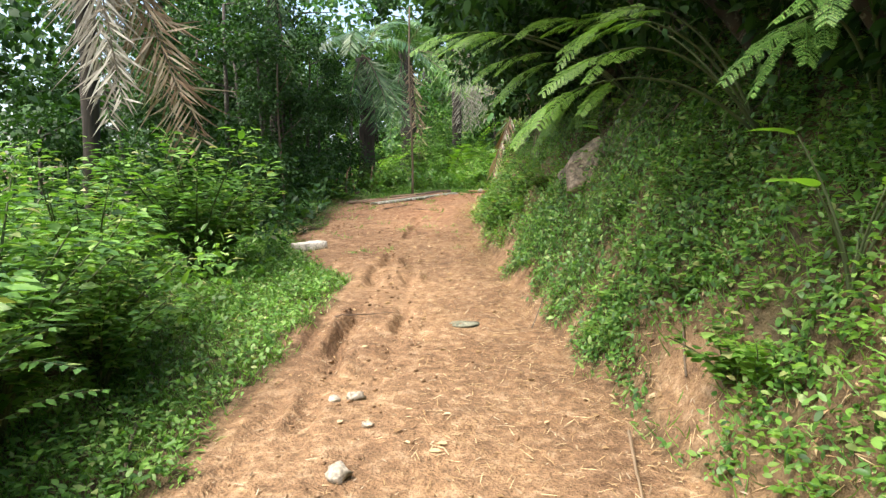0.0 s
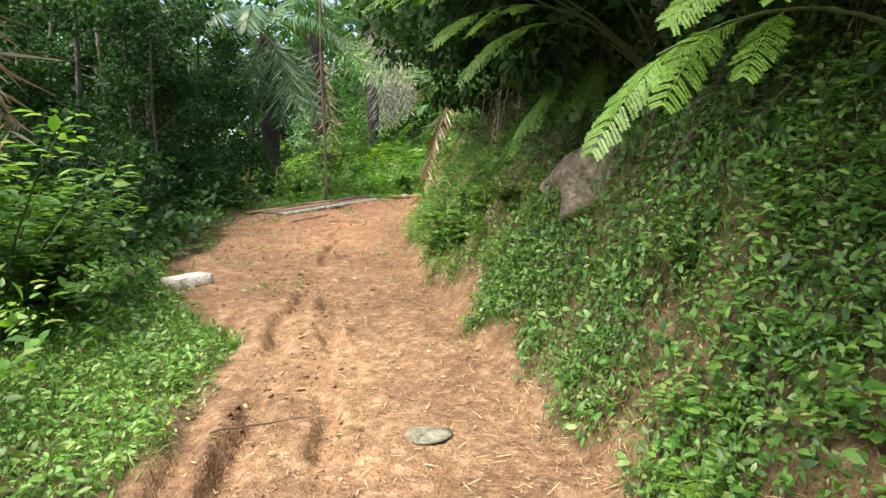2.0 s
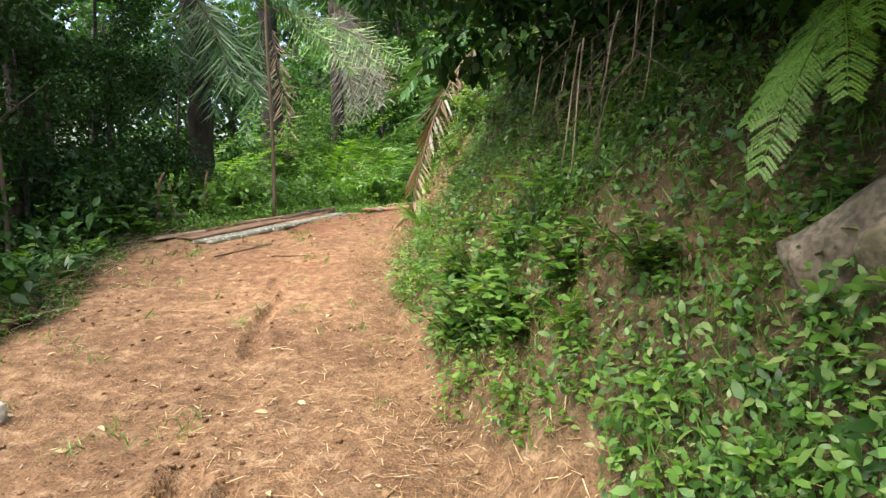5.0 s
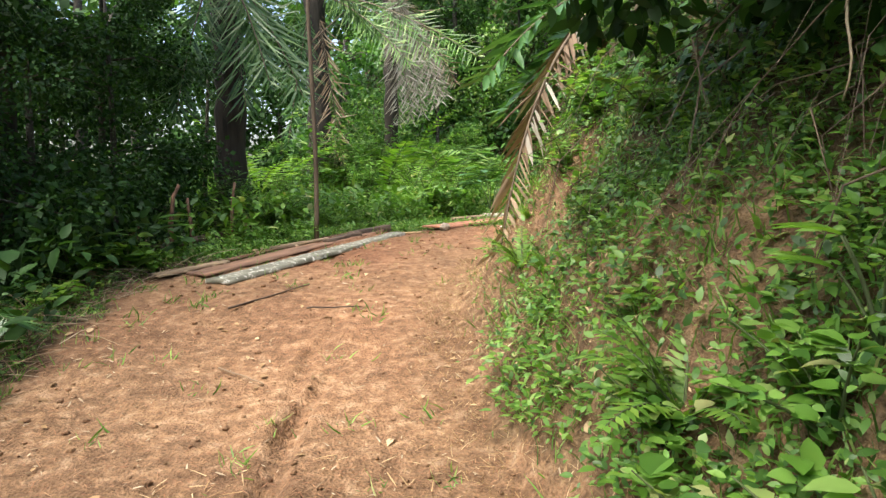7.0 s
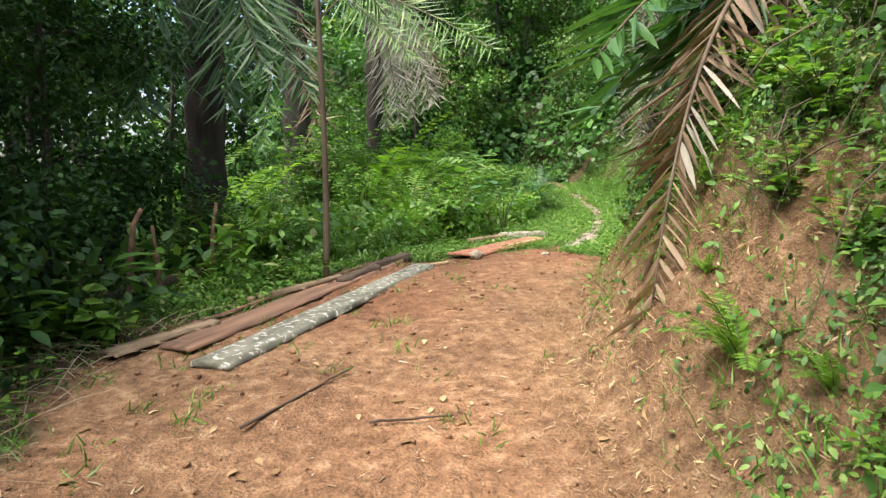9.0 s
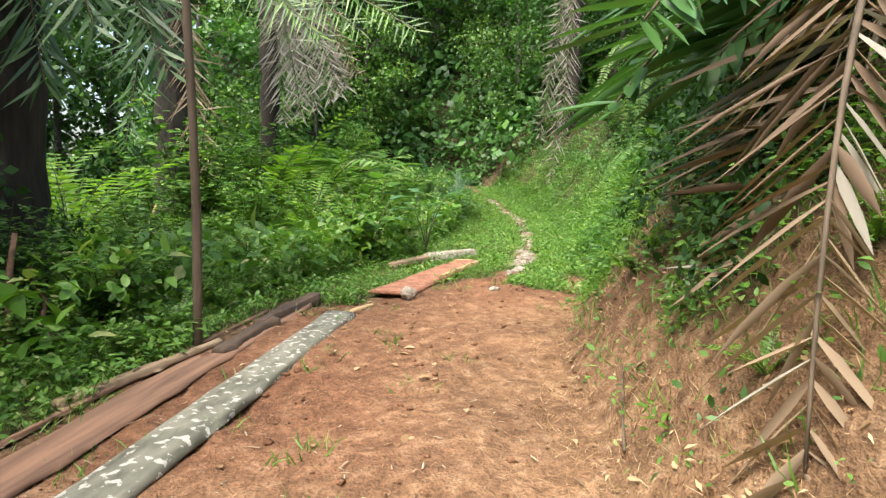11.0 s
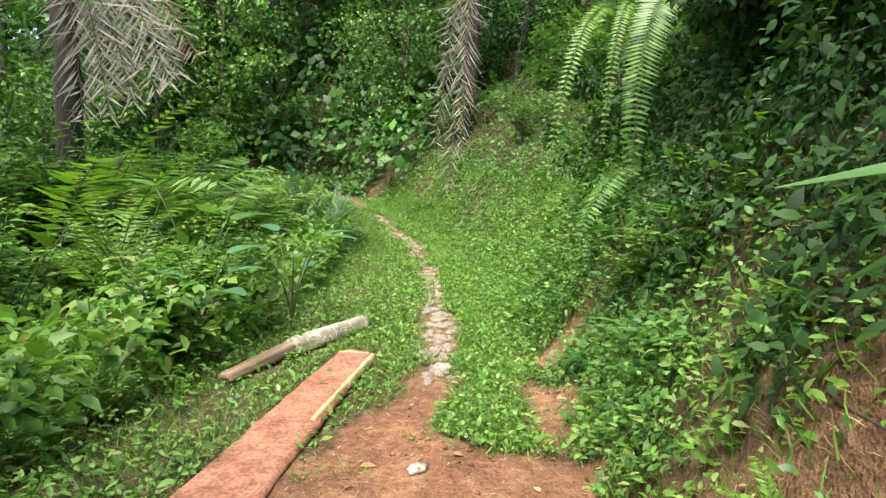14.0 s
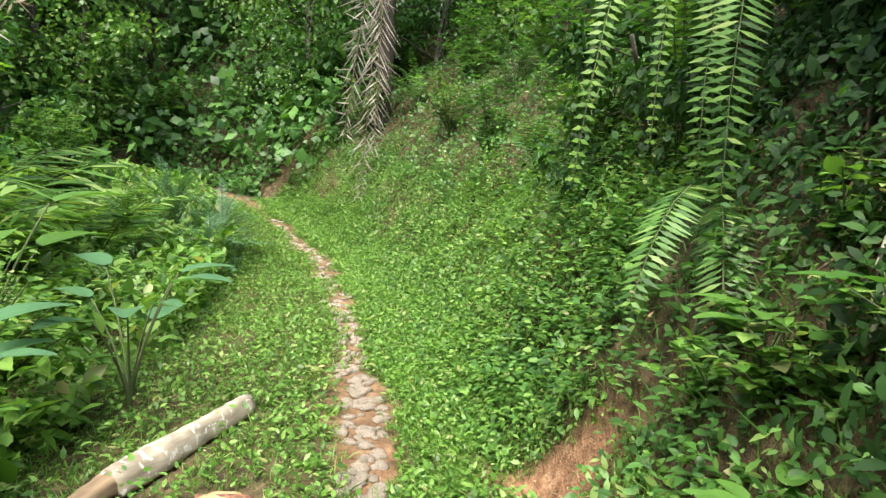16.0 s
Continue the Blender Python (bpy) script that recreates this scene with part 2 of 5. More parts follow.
M_STEM = wood_material("green_stem", (.04, .06, .02), (.09, .12, .04), 12)
M_BARK = wood_material("bark", (.02, .017, .013), (.07, .056, .042), 9, (1, 1, .25), (.12, .13, .09))
M_PALMBARK = wood_material("palm_bark", (.012, .010, .008), (.055, .044, .032), 14, (1, 1, .15), None, .95, .8)
M_STRAWSTEM = wood_material("dry_stalk", (.20, .15, .09), (.42, .34, .23), 14)
M_TWIG = wood_material("twig", (.06, .042, .026), (.15, .11, .07), 14)


# ---- mesh helpers ----
rng = np.random.default_rng(5)


def tri_mesh(name, V, F, smooth=False):
    """A mesh from an array of places and an array of triangles."""
    V, F = np.asarray(V, np.float32), np.asarray(F, np.int32)
    me = bpy.data.meshes.new(name)
    me.vertices.add(len(V))
    me.vertices.foreach_set("co", V.ravel())
    me.loops.add(F.size)
    me.loops.foreach_set("vertex_index", F.ravel())
    me.polygons.add(len(F))
    me.polygons.foreach_set("loop_start", np.arange(0, F.size, 3, dtype=np.int32))
    if smooth:
        me.polygons.foreach_set("use_smooth", np.ones(len(F), bool))
    me.update(calc_edges=True)
    return me


def piece(name, VF, mat, parent=None, label="", smooth=False):
    """One mesh object, under a thing or under a part where a parent is given."""
    me = tri_mesh(name, VF[0], VF[1], smooth)
    me.materials.append(mat)
    ob = new(name, me)
    ob.parent = parent
    return tagged(ob, label)


def thing(name, x, y, z, label, category, group="", kind="", turn=0.0, tilt=(0, 0)):
    ob = new(name)
    ob.empty_display_size = .2
    ob.matrix_basis = pose(x, y, z, tilt[0], tilt[1], turn)
    return tagged(ob, label, category, group, kind)


def join(*parts):
    Vs, Fs, n = [], [], 0
    for V, F in parts:
        if len(V):
            Vs.append(np.asarray(V, float))
            Fs.append(np.asarray(F, int) + n)
            n += len(V)
    return np.concatenate(Vs), np.concatenate(Fs)


def unit(a):
    a = np.asarray(a, float)
    return a / np.maximum(np.linalg.norm(a, axis=-1, keepdims=True), 1e-9)


def strew(tpl, P, along, up, size, wide=None):
    """Copies of a template (it points along y, its face along z) at the places P, in one array."""
    V, F = tpl
    P, Y = np.asarray(P, float), unit(along)
    X = unit(np.cross(Y, np.asarray(up, float) + 1e-4))
    Z = np.cross(X, Y)
    size = np.broadcast_to(np.asarray(size, float), (len(P),))
    w = size if wide is None else size * wide
    out = P[:, None] + (V[None, :, 0:1] * w[:, None, None]) * X[:, None] + size[:, None, None] * (V[None, :, 1:2] * Y[:, None] + V[None, :, 2:3] * Z[:, None])
    faces = np.asarray(F)[None] + (np.arange(len(P)) * len(V))[:, None, None]
    return out.reshape(-1, 3), faces.reshape(-1, 3)


def arr(V, F):
    return np.array(V, float), np.array(F, int)


LEAF = arr([(0, 0, 0), (-.21, .22, .05), (-.23, .55, .05), (0, 1, -.12), (.23, .55, .05), (.21, .22, .05), (0, .42, -.01)], [(6, 1, 0), (6, 2, 1), (6, 3, 2), (6, 4, 3), (6, 5, 4), (6, 0, 5)])
OVAL = arr([(0, 0, 0), (-.2, .25, .04), (.2, .25, .04), (-.2, .6, .03), (.2, .6, .03), (0, 1, -.1)], [(0, 2, 1), (1, 2, 3), (2, 4, 3), (3, 4, 5)])
LANCE = arr([(0, 0, 0), (-.13, .4, .04), (.13, .4, .04), (0, 1, -.15)], [(0, 2, 1), (1, 2, 3)])
BROAD = arr([(0, 0, 0), (-.30, .16, .04), (.30, .16, .04), (-.40, .46, .06), (.40, .46, .06), (0, .3, 0), (0, .62, -.03), (-.24, .76, .0), (.24, .76, .0), (0, 1, -.14)],
            [(0, 5, 1), (0, 2, 5), (1, 5, 3), (2, 4, 5), (5, 6, 3), (5, 4, 6), (3, 6, 7), (4, 8, 6), (7, 6, 9), (6, 8, 9)])
SPRAY = arr([(0, 0, 0), (-.22, .3, .05), (.22, .3, .05), (0, .62, 0)], [(0, 2, 1), (1, 2, 3)])
BLADE = arr([(-.04, 0, 0), (.04, 0, 0), (-.035, .5, .05), (.035, .5, .05), (0, 1, -.12)], [(0, 1, 2), (1, 3, 2), (2, 3, 4)])
STRIP = arr([(0, 0, 0), (-.5, .35, 0), (.5, .35, 0), (0, 1, -.05)], [(0, 2, 1), (1, 2, 3)])
CHIP = arr([(-.12, 0, 0), (.1, 0, .01), (-.1, .55, .03), (.13, .5, .02), (.02, 1, 0)], [(0, 1, 2), (1, 3, 2), (2, 3, 4)])


def tube(path, radii, sides=7, cap=True):
    """A round limb along a line of places."""
    path = np.asarray(path, float)
    radii = np.broadcast_to(np.asarray(radii, float), (len(path),))
    d = unit(np.gradient(path, axis=0))
    ref = np.array((1.0, 0, 0)) if abs(d[0][0]) < .8 else np.array((0, 1.0, 0))
    X = unit(np.cross(d, ref))
    Y = np.cross(d, X)
    a = np.linspace(0, 2 * np.pi, sides, endpoint=False)
    V = path[:, None] + radii[:, None, None] * (np.cos(a)[None, :, None] * X[:, None] + np.sin(a)[None, :, None] * Y[:, None])
    F = []
    for i in range(len(path) - 1):
        for j in range(sides):
            p, q = i * sides + j, i * sides + (j + 1) % sides
            F += [(p, q, p + sides), (q, q + sides, p + sides)]
    V = V.reshape(-1, 3)
    if cap:
        n = len(V)
        V = np.concatenate([V, path[:1], path[-1:]])
        last = (len(path) - 1) * sides
        for j in range(sides):
            F += [(n, (j + 1) % sides, j), (n + 1, last + j, last + (j + 1) % sides)]
    return V, np.array(F)


def bend(length, rise, sag, n=14, side=0.0):
    """A line that leaves the origin along y at the angle rise and sags by the angle sag towards its tip."""
    s = np.linspace(0, 1, n)
    ang = radians(rise) - radians(sag) * s ** 1.3
    step = length / (n - 1)
    y = np.concatenate([[0], np.cumsum(np.cos(ang[:-1]) * step)])
    z = np.concatenate([[0], np.cumsum(np.sin(ang[:-1]) * step)])
    return np.stack([side * s ** 2 * length, y, z], 1)


def along_line(path, s):
    k = np.linspace(0, 1, len(path))
    return np.stack([np.interp(s, k, path[:, i]) for i in range(3)], -1)


def feather(path, pairs, leaf_len, width, start=.12, sweep=40, hang=.2, ragged=.15, stem=.008, tip=.25, ref=(0, 0, 1.0), gen=None):
    """A frond: a stalk and leaflets on both sides. Returns (stalk, leaflets)."""
    gen = gen or rng
    s = np.linspace(start, 1, pairs)
    P = along_line(path, s)
    T = unit(along_line(path, np.minimum(s + .02, 1)) - along_line(path, s - .02))
    S = unit(np.cross(T, ref) + 1e-6)
    N = np.cross(S, T)
    prof = np.clip(np.sin(np.pi * (.12 + .8 * (s - start) / (1 - start))) ** .7, tip, 1)
    allV = []
    for sg in (-1, 1):
        a = np.radians(sweep) * (1 + ragged * gen.normal(size=pairs))
        D = S * sg * np.cos(a)[:, None] + T * np.sin(a)[:, None] + N * (.15 * ragged * 5 * gen.normal(size=(pairs, 1)))
        D[:, 2] -= hang * (1 + ragged * 2 * gen.normal(size=pairs))
        L = leaf_len * prof * (1 + ragged * gen.normal(size=pairs)).clip(.3, 1.6)
        up = N + .3 * ragged * gen.normal(size=(pairs, 3))
        allV.append(strew(STRIP, P, D, up, L, width / np.maximum(L, .01)))
    spine = np.concatenate([path[:-1:3], path[-1:]])
    return tube(spine, np.linspace(stem, stem * .25, len(spine)), 3, False), join(*allV)


def turned(VF, yaw=0.0, pitch=0.0, at=(0, 0, 0), scale=1.0, roll=0.0):
    m = np.array(Euler((pitch, roll, yaw)).to_matrix())
    return VF[0] @ m.T * scale + np.array(at), VF[1]


# ---- ground ----
def ground():
    xs = np.concatenate([-np.geomspace(120, 4.4, 28), np.arange(-4.2, -2.6, .08), np.arange(-2.6, 1.8, .03), np.arange(1.8, 9.6, .07), np.geomspace(9.8, 130, 28)])
    ys = np.concatenate([-np.geomspace(120, 3.2, 24), np.arange(-2, 1.6, .09), np.arange(1.6, 14, .03), np.arange(14, 20, .05), np.arange(20, 35, .09), np.geomspace(35.4, 150, 24)])
    X, Y = np.meshgrid(xs, ys)
    V = np.stack([X, Y, ground_z(X, Y)], -1).reshape(-1, 3)
    nx, ny = len(xs), len(ys)
    i = (np.arange(ny - 1)[:, None] * nx + np.arange(nx - 1)).ravel()
    F = np.concatenate([np.stack([i, i + 1, i + nx + 1], 1), np.stack([i, i + nx + 1, i + nx], 1)])
    me = tri_mesh("ground", V, F, True)
    me.materials.append(SOIL)
    for key, val in (("bare", np.maximum(bare(X, Y), np.maximum(.6 * soil_patch(X, Y), .85 * raw_cut(X, Y) * (X > XR(Y) - .3)))), ("red", RED(Y) * np.clip(.75 + .5 * vnoise(X, Y, 1.1, 21), 0, 1))):
        me.attributes.new(key, "FLOAT", "POINT").data.foreach_set("value", val.ravel().astype(np.float32))
    tagged(new("ground", me), "trodden red-brown earth path cut along a wooded slope", "ground", kind="structure")


def raw_cut(x, y):
    """The freshly cut stretch of the bank, almost without growth."""
    r = np.asarray(x) - XR(y) + .25 * vnoise(x, y, .5, 46)
    return np.interp(y, (7.2, 8.8, 11.2, 12.2), (0, .6, .65, 1)) * np.clip(16.4 - np.asarray(y), 0, 1) * np.clip((np.interp(y, (12.8, 14), (1.0, .8)) - r) / .4, 0, 1)


def soil_patch(x, y):
    """Raw soil that shows through the growth on the cut bank."""
    r = np.asarray(x) - XR(y)
    near = np.clip((r + .2) * 5, 0, 1) * np.clip((1.5 - r) / .8, 0, 1)
    y = np.asarray(y)
    raw = raw_cut(x, y)
    near = near * (y < 16.6) * np.clip((29 - y) / 2, 0, 1)
    return near * np.clip(.12 + .95 * raw + 1.0 * vnoise(x, y, .6, 41) + .4 * vnoise(x, y, .2, 42), 0, .9)


def slope_up(x, y):
    e = .12
    gx = (ground_z(x + e, y) - ground_z(x - e, y)) / (2 * e)
    gy = (ground_z(x, y + e) - ground_z(x, y - e)) / (2 * e)
    return unit(np.stack([-gx, -gy, np.ones_like(gx)], -1))


def leaf_carpet(name, tpl, x, y, size, mat, label, lift=.06, flat=.6, rise=.35, sz=.55):
    N = slope_up(x, y)
    P = np.stack([x, y, ground_z(x, y)], -1) + N * (lift * rng.random((len(x), 1)))
    D = rng.normal(size=(len(x), 3))
    D -= flat * N * (D * N).sum(1, keepdims=True)
    D = unit(D) + np.array((0, 0, rise))
    up = N + .45 * rng.normal(size=(len(x), 3)) + np.array((0, 0, .4))
    ob = piece(name, strew(tpl, P, D, up, size * (1 + sz * rng.normal(size=len(x))).clip(.35, 2.4)), mat)
    return tagged(ob, label, "ground cover", kind="stuff")


def tufts(name, x, y, per, tall, mat, label, lean=.5, width=1.0, spread=.04):
    x, y = np.repeat(x, per), np.repeat(y, per)
    x, y = x + spread * rng.normal(size=len(x)), y + spread * rng.normal(size=len(x))
    P = np.stack([x, y, ground_z(x, y) - .01], -1)
    D = np.stack([lean * rng.normal(size=len(x)), lean * rng.normal(size=len(x)), np.ones(len(x))], -1)
    up = rng.normal(size=(len(x), 3))
    up[:, 2] += .5
    ob = piece(name, strew(BLADE, P, D, up, tall * rng.uniform(.4, 1.2, len(x)), width), mat)
    return tagged(ob, label, "grass", kind="stuff")


ground()


# ---- low growth ----
def off_bare(x, y):
    return np.clip(1 - 1.3 * bare(x, y), 0, 1)


def rock_face(x, y):
    return (np.abs(y - 6.95) < .38) & (x > 1.4) & (x < 1.85)


def beside(x, y, a, b, wide):
    """Whether a place lies on the strip from a to b."""
    d = np.array(b) - np.array(a)
    t = np.clip(((x - a[0]) * d[0] + (y - a[1]) * d[1]) / (d @ d), 0, 1)
    return np.hypot(x - a[0] - t * d[0], y - a[1] - t * d[1]) < wide


def timber_here(x, y):
    return beside(x, y, (.82, 16.98), (2.4, 19.1), .19) | beside(x, y, (1.4, 18.95), (2.95, 20.25), .13) | beside(x, y, (-1.66, 13.75), (.1, 16.8), .2)


def bank_places(n, r0, r1, y0=-1.5, y1=30.5):
    y, r = rng.uniform(y0, y1, n), rng.uniform(r0, r1, n)
    return XR(y) + r, y


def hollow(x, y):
    """The hollow on the bank under the palm and the ferns: growth is thinned and dark leaves stand in for shade."""
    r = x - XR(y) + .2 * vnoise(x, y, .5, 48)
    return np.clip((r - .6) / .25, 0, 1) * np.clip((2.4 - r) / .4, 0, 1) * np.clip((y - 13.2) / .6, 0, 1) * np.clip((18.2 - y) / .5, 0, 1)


def kept(x, y, chance):
    thin = np.interp(y, (11.5, 13.5), (.62, .88)) * raw_cut(x, y) * (x > XR(y) - .3)
    thin = np.maximum(thin, .8 * hollow(x, y))
    ok = (rng.random(len(x)) < chance * (1 - thin)) & ~rock_face(x, y) & ~timber_here(x, y)
    return x[ok], y[ok]


def clumps(name, x, y, per, tall, wide, size, mat, label, tpl=LEAF, out=.35):
    """Small upright weeds: leaves gathered round the place of each plant."""
    N = slope_up(x, y)
    axis = unit(N * out + np.array((0, 0, 1 - out)))
    base = np.stack([x, y, ground_z(x, y)], -1)
    size_of = rng.uniform(.5, 1.2, len(x))
    k = np.repeat(np.arange(len(x)), per)
    h = rng.uniform(.08, 1, len(k)) ** .8
    off = rng.normal(size=(len(k), 3)) * wide * size_of[k][:, None] * (.4 + .6 * h[:, None])
    P = base[k] + axis[k] * (h * tall * size_of[k])[:, None] + off
    P[:, 2] = np.maximum(P[:, 2], ground_z(P[:, 0], P[:, 1]) + .01)
    D = off / wide + .5 * rng.normal(size=(len(k), 3))
    D[:, 2] = .25 * D[:, 2] + .1
    up = .35 * rng.normal(size=(len(k), 3)) + axis[k] + np.array((0, 0, .5))
    ob = piece(name, strew(tpl, P, D, up, size * rng.uniform(.55, 1.3, len(k))), mat)
    return tagged(ob, label, "weeds", kind="stuff")


def bank_growth():
    for name, count, y0, y1, size in (("creeping_weeds", 170000, 1.2, 16.5, .033), ("far_creeping_weeds", 60000, 16.5, 30.5, .042)):
        x, y = bank_places(count, -.2, 1.35, y0, y1)
        patchy = np.clip(.75 + .6 * vnoise(x, y, .6, 31) + .5 * vnoise(x, y, .2, 32), .1, 1) * (1 - .8 * soil_patch(x, y)) * off_bare(x, y)
        x, y = kept(x, y, patchy)
        leaf_carpet(name, OVAL, x, y, size, M_COVER, "small green creeping weeds covering the earth bank", .10, .5, .25)
    x, y = bank_places(80000, 1.1, 3.6, -1.5, 36)
    x, y = kept(x, y, np.clip(.8 + .5 * vnoise(x, y, .9, 34), .15, 1))
    leaf_carpet("upper_weeds", SPRAY, x, y, .075, M_MID, "dense green weeds high on the bank", .22, .4, .2)
    x, y = bank_places(8500, -.1, 1.5)
    x, y = kept(x, y, off_bare(x, y) * (1 - .7 * soil_patch(x, y)) * np.clip(.5 + .9 * vnoise(x, y, 1.3, 35), 0.05, 1))
    clumps("bank_weeds", x, y, 16, .2, .06, .05, M_GRASS, "leafy light green weeds growing from the bank", out=.5)
    x, y = bank_places(1900, -.05, 1.2, 1.5, 16)
    x, y = kept(x, y, off_bare(x, y) * np.clip(.5 + vnoise(x, y, .9, 47), 0, 1))
    clumps("lime_weeds", x, y, 12, .12, .05, .05, M_LIME, "small yellow-green weeds low on the bank", out=.5)
    x, y = bank_places(1500, .3, 2.4)
    x, y = kept(x, y, np.clip(.4 + 1.0 * vnoise(x, y, 1.1, 38), 0.03, 1))
    clumps("broad_weeds", x, y, 11, .22, .07, .05, M_COVER, "broad-leaved green weeds on the bank", BROAD, .5)
    x, y = bank_places(380, .1, 1.0, 16.3, 19.5)
    x, y = kept(x, y, off_bare(x, y))
    clumps("foot_weeds", x, y, 14, .22, .07, .06, M_MID, "lush pointed weeds at the foot of the bank", out=.4)
    x, y = bank_places(8500, -.1, 1.2)
    x, y = kept(x, y, off_bare(x, y))
    tufts("bank_grass", x, y, 6, .14, M_GRASS, "tufts of thin grass on the bank", .7, .7)
    x, y = bank_places(14000, -.1, 1.3)
    ok = rng.random(len(x)) < .12 + .6 * soil_patch(x, y)
    x, y = x[ok], y[ok]
    leaf_carpet("bank_litter", LANCE, x, y, .034, M_STRAW, "dry brown leaf litter on the bank", .03, .9, 0)


def hollow_shade():
    """Dark leaves that put the hollow's shade into colour."""
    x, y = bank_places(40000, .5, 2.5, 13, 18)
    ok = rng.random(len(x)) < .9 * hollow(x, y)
    leaf_carpet("hollow_leaves", OVAL, x[ok], y[ok], .048, M_DARK, "dark green leaves laid as shade in the hollow of the bank", .25, .4, .1)


def dry_growth():
    """Dry grass on the freshly cut stretch."""
    x, y = bank_places(4200, -.3, 1.0, 5.5, 16.4)
    ok = rng.random(len(x)) < .1 + .7 * raw_cut(x, y)
    tufts("dry_grass", x[ok], y[ok], 8, .075, M_STRAW, "thin dry straw-coloured grass on the cut bank", 1.3, .45)


def brink(y):
    """Little green grows on the brink of the steep drop."""
    return np.interp(y, (9.6, 10.6, 14.2, 15.2), (1, .3, .3, 1))


def verge_growth():
    y = rng.uniform(0, 30.5, 130000)
    x = XL(y) + .15 - rng.random(len(y)) * (XL(y) - XV(y) + 1.0)
    x, y = kept(x, y, off_bare(x, y) * np.clip(.8 + .5 * vnoise(x, y, .6, 44), .15, 1) * brink(y))
    leaf_carpet("verge_weeds", OVAL, x, y, .034, M_GRASS, "bright green low weeds beside the path", .09, .5, .3)
    y = rng.uniform(.5, 30, 15000)
    x = XL(y) + .2 - rng.random(len(y)) * (XL(y) - XV(y) + .6)
    x, y = kept(x, y, off_bare(x, y) * brink(y))
    tufts("verge_grass", x, y, 5, .11, M_GRASS, "short bright green grass beside the path", .75, .8)
    y = rng.uniform(-1.5, 30, 2600)
    x = XL(y) - rng.random(len(y)) * (XL(y) - XV(y) + .9)
    x, y = kept(x, y, off_bare(x, y) * np.clip(.4 + .9 * vnoise(x, y, 1.0, 45), .03, 1) * brink(y))
    clumps("verge_clumps", x, y, 14, .18, .06, .055, M_GRASS, "light green leafy weeds on the grassy verge", out=.2)

    y = rng.uniform(16.6, 30.5, 80000)
    x = XT(y) + .1 + rng.random(len(y)) * (XR(y) - XT(y) + .25)
    x, y = kept(x, y, off_bare(x, y))
    leaf_carpet("track_weeds", OVAL, x, y, .032, M_GRASS, "bright green low weeds beside the foot track", .07, .5, .3)
    y = rng.uniform(16.6, 30, 13000)
    x = XT(y) + .1 + rng.random(len(y)) * (XR(y) - XT(y) + .2)
    x, y = kept(x, y, off_bare(x, y))
    tufts("track_grass", x, y, 5, .10, M_GRASS, "short green grass beside the foot track", .75, .8)
    # a few tufts that stand in the trodden earth
    y = rng.uniform(8.5, 17.5, 90)
    x = XL(y) + rng.random(len(y)) ** 1.6 * (XR(y) - XL(y))
    tufts("path_grass", x, y, 12, .1, M_GRASS, "sparse grass tufts on the bare path", .9, 1.0, .05)


def slope_growth():
    """Dense growth on the falling side and high on the bank."""
    # Leaf colour carries the light: M_DARK for the thicket's shade, M_GRASS where lit.
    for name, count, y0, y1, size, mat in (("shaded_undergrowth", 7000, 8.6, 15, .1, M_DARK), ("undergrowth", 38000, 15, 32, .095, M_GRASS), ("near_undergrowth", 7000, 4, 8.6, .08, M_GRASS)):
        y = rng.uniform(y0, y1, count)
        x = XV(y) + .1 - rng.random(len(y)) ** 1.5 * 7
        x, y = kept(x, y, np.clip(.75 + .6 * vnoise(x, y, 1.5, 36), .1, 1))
        leaf_carpet(name, LEAF, x, y, size, mat, "dense green undergrowth on the falling slope, leaf tone set for shade or sun", .6, .3, .3)
    x, y = bank_places(26000, 3.2, 9, -3, 36)
    leaf_carpet("upper_growth", SPRAY, x, y, .17, M_MID, "dense green growth on the upper slope", .7, .3, .2)


def far_woods():
    """The closed wall of woods round the place."""
    n = 64000
    P = np.zeros((n, 3))
    a = rng.uniform(0, 2 * np.pi, n)
    rad = 24 + 7 * rng.random(n)
    P[:, 0], P[:, 1] = 1 + rad * np.cos(a), 16 + rad * 1.15 * np.sin(a)
    g = ground_z(P[:, 0], P[:, 1])
    P[:, 2] = np.minimum(g, 8) + rng.random(n) ** 1.2 * (11 + 4 * vnoise(P[:, 0], P[:, 1], 5, 51)) - .5
    P += .6 * rng.normal(size=(n, 3))
    D = rng.normal(size=(n, 3)) - np.array((0, 0, .6))
    up = rng.normal(size=(n, 3)) * .6 + np.array((0, 0, 1))
    tagged(piece("far_woods", strew(SPRAY, P, D, up, rng.uniform(.5, 1.1, n)), M_FAR), "dense dark green woods closing the slope all round", "woods", kind="stuff")


bank_growth()
hollow_shade()
dry_growth()
verge_growth()
slope_growth()
far_woods()


# ---- trees and shrubs ----
def crown_leaves(centres, radii, count, size, tpl=SPRAY, droop=.5, gen=None):
    """Leaves in uneven clumps."""
    gen = gen or rng
    k = gen.integers(0, len(centres), count)
    d = unit(gen.normal(size=(count, 3)))
    rad = radii[k][:, None] * gen.uniform(.3, 1.1, (count, 1)) ** .7
    P = centres[k] + d * rad * np.array((1, 1, .75))
    D = unit(gen.normal(size=(count, 3)) + .8 * d)
    D[:, 2] -= droop
    up = gen.normal(size=(count, 3)) * .6
    up[:, 2] += 1
    return strew(tpl, P, D, up, size * gen.uniform(.6, 1.35, count))


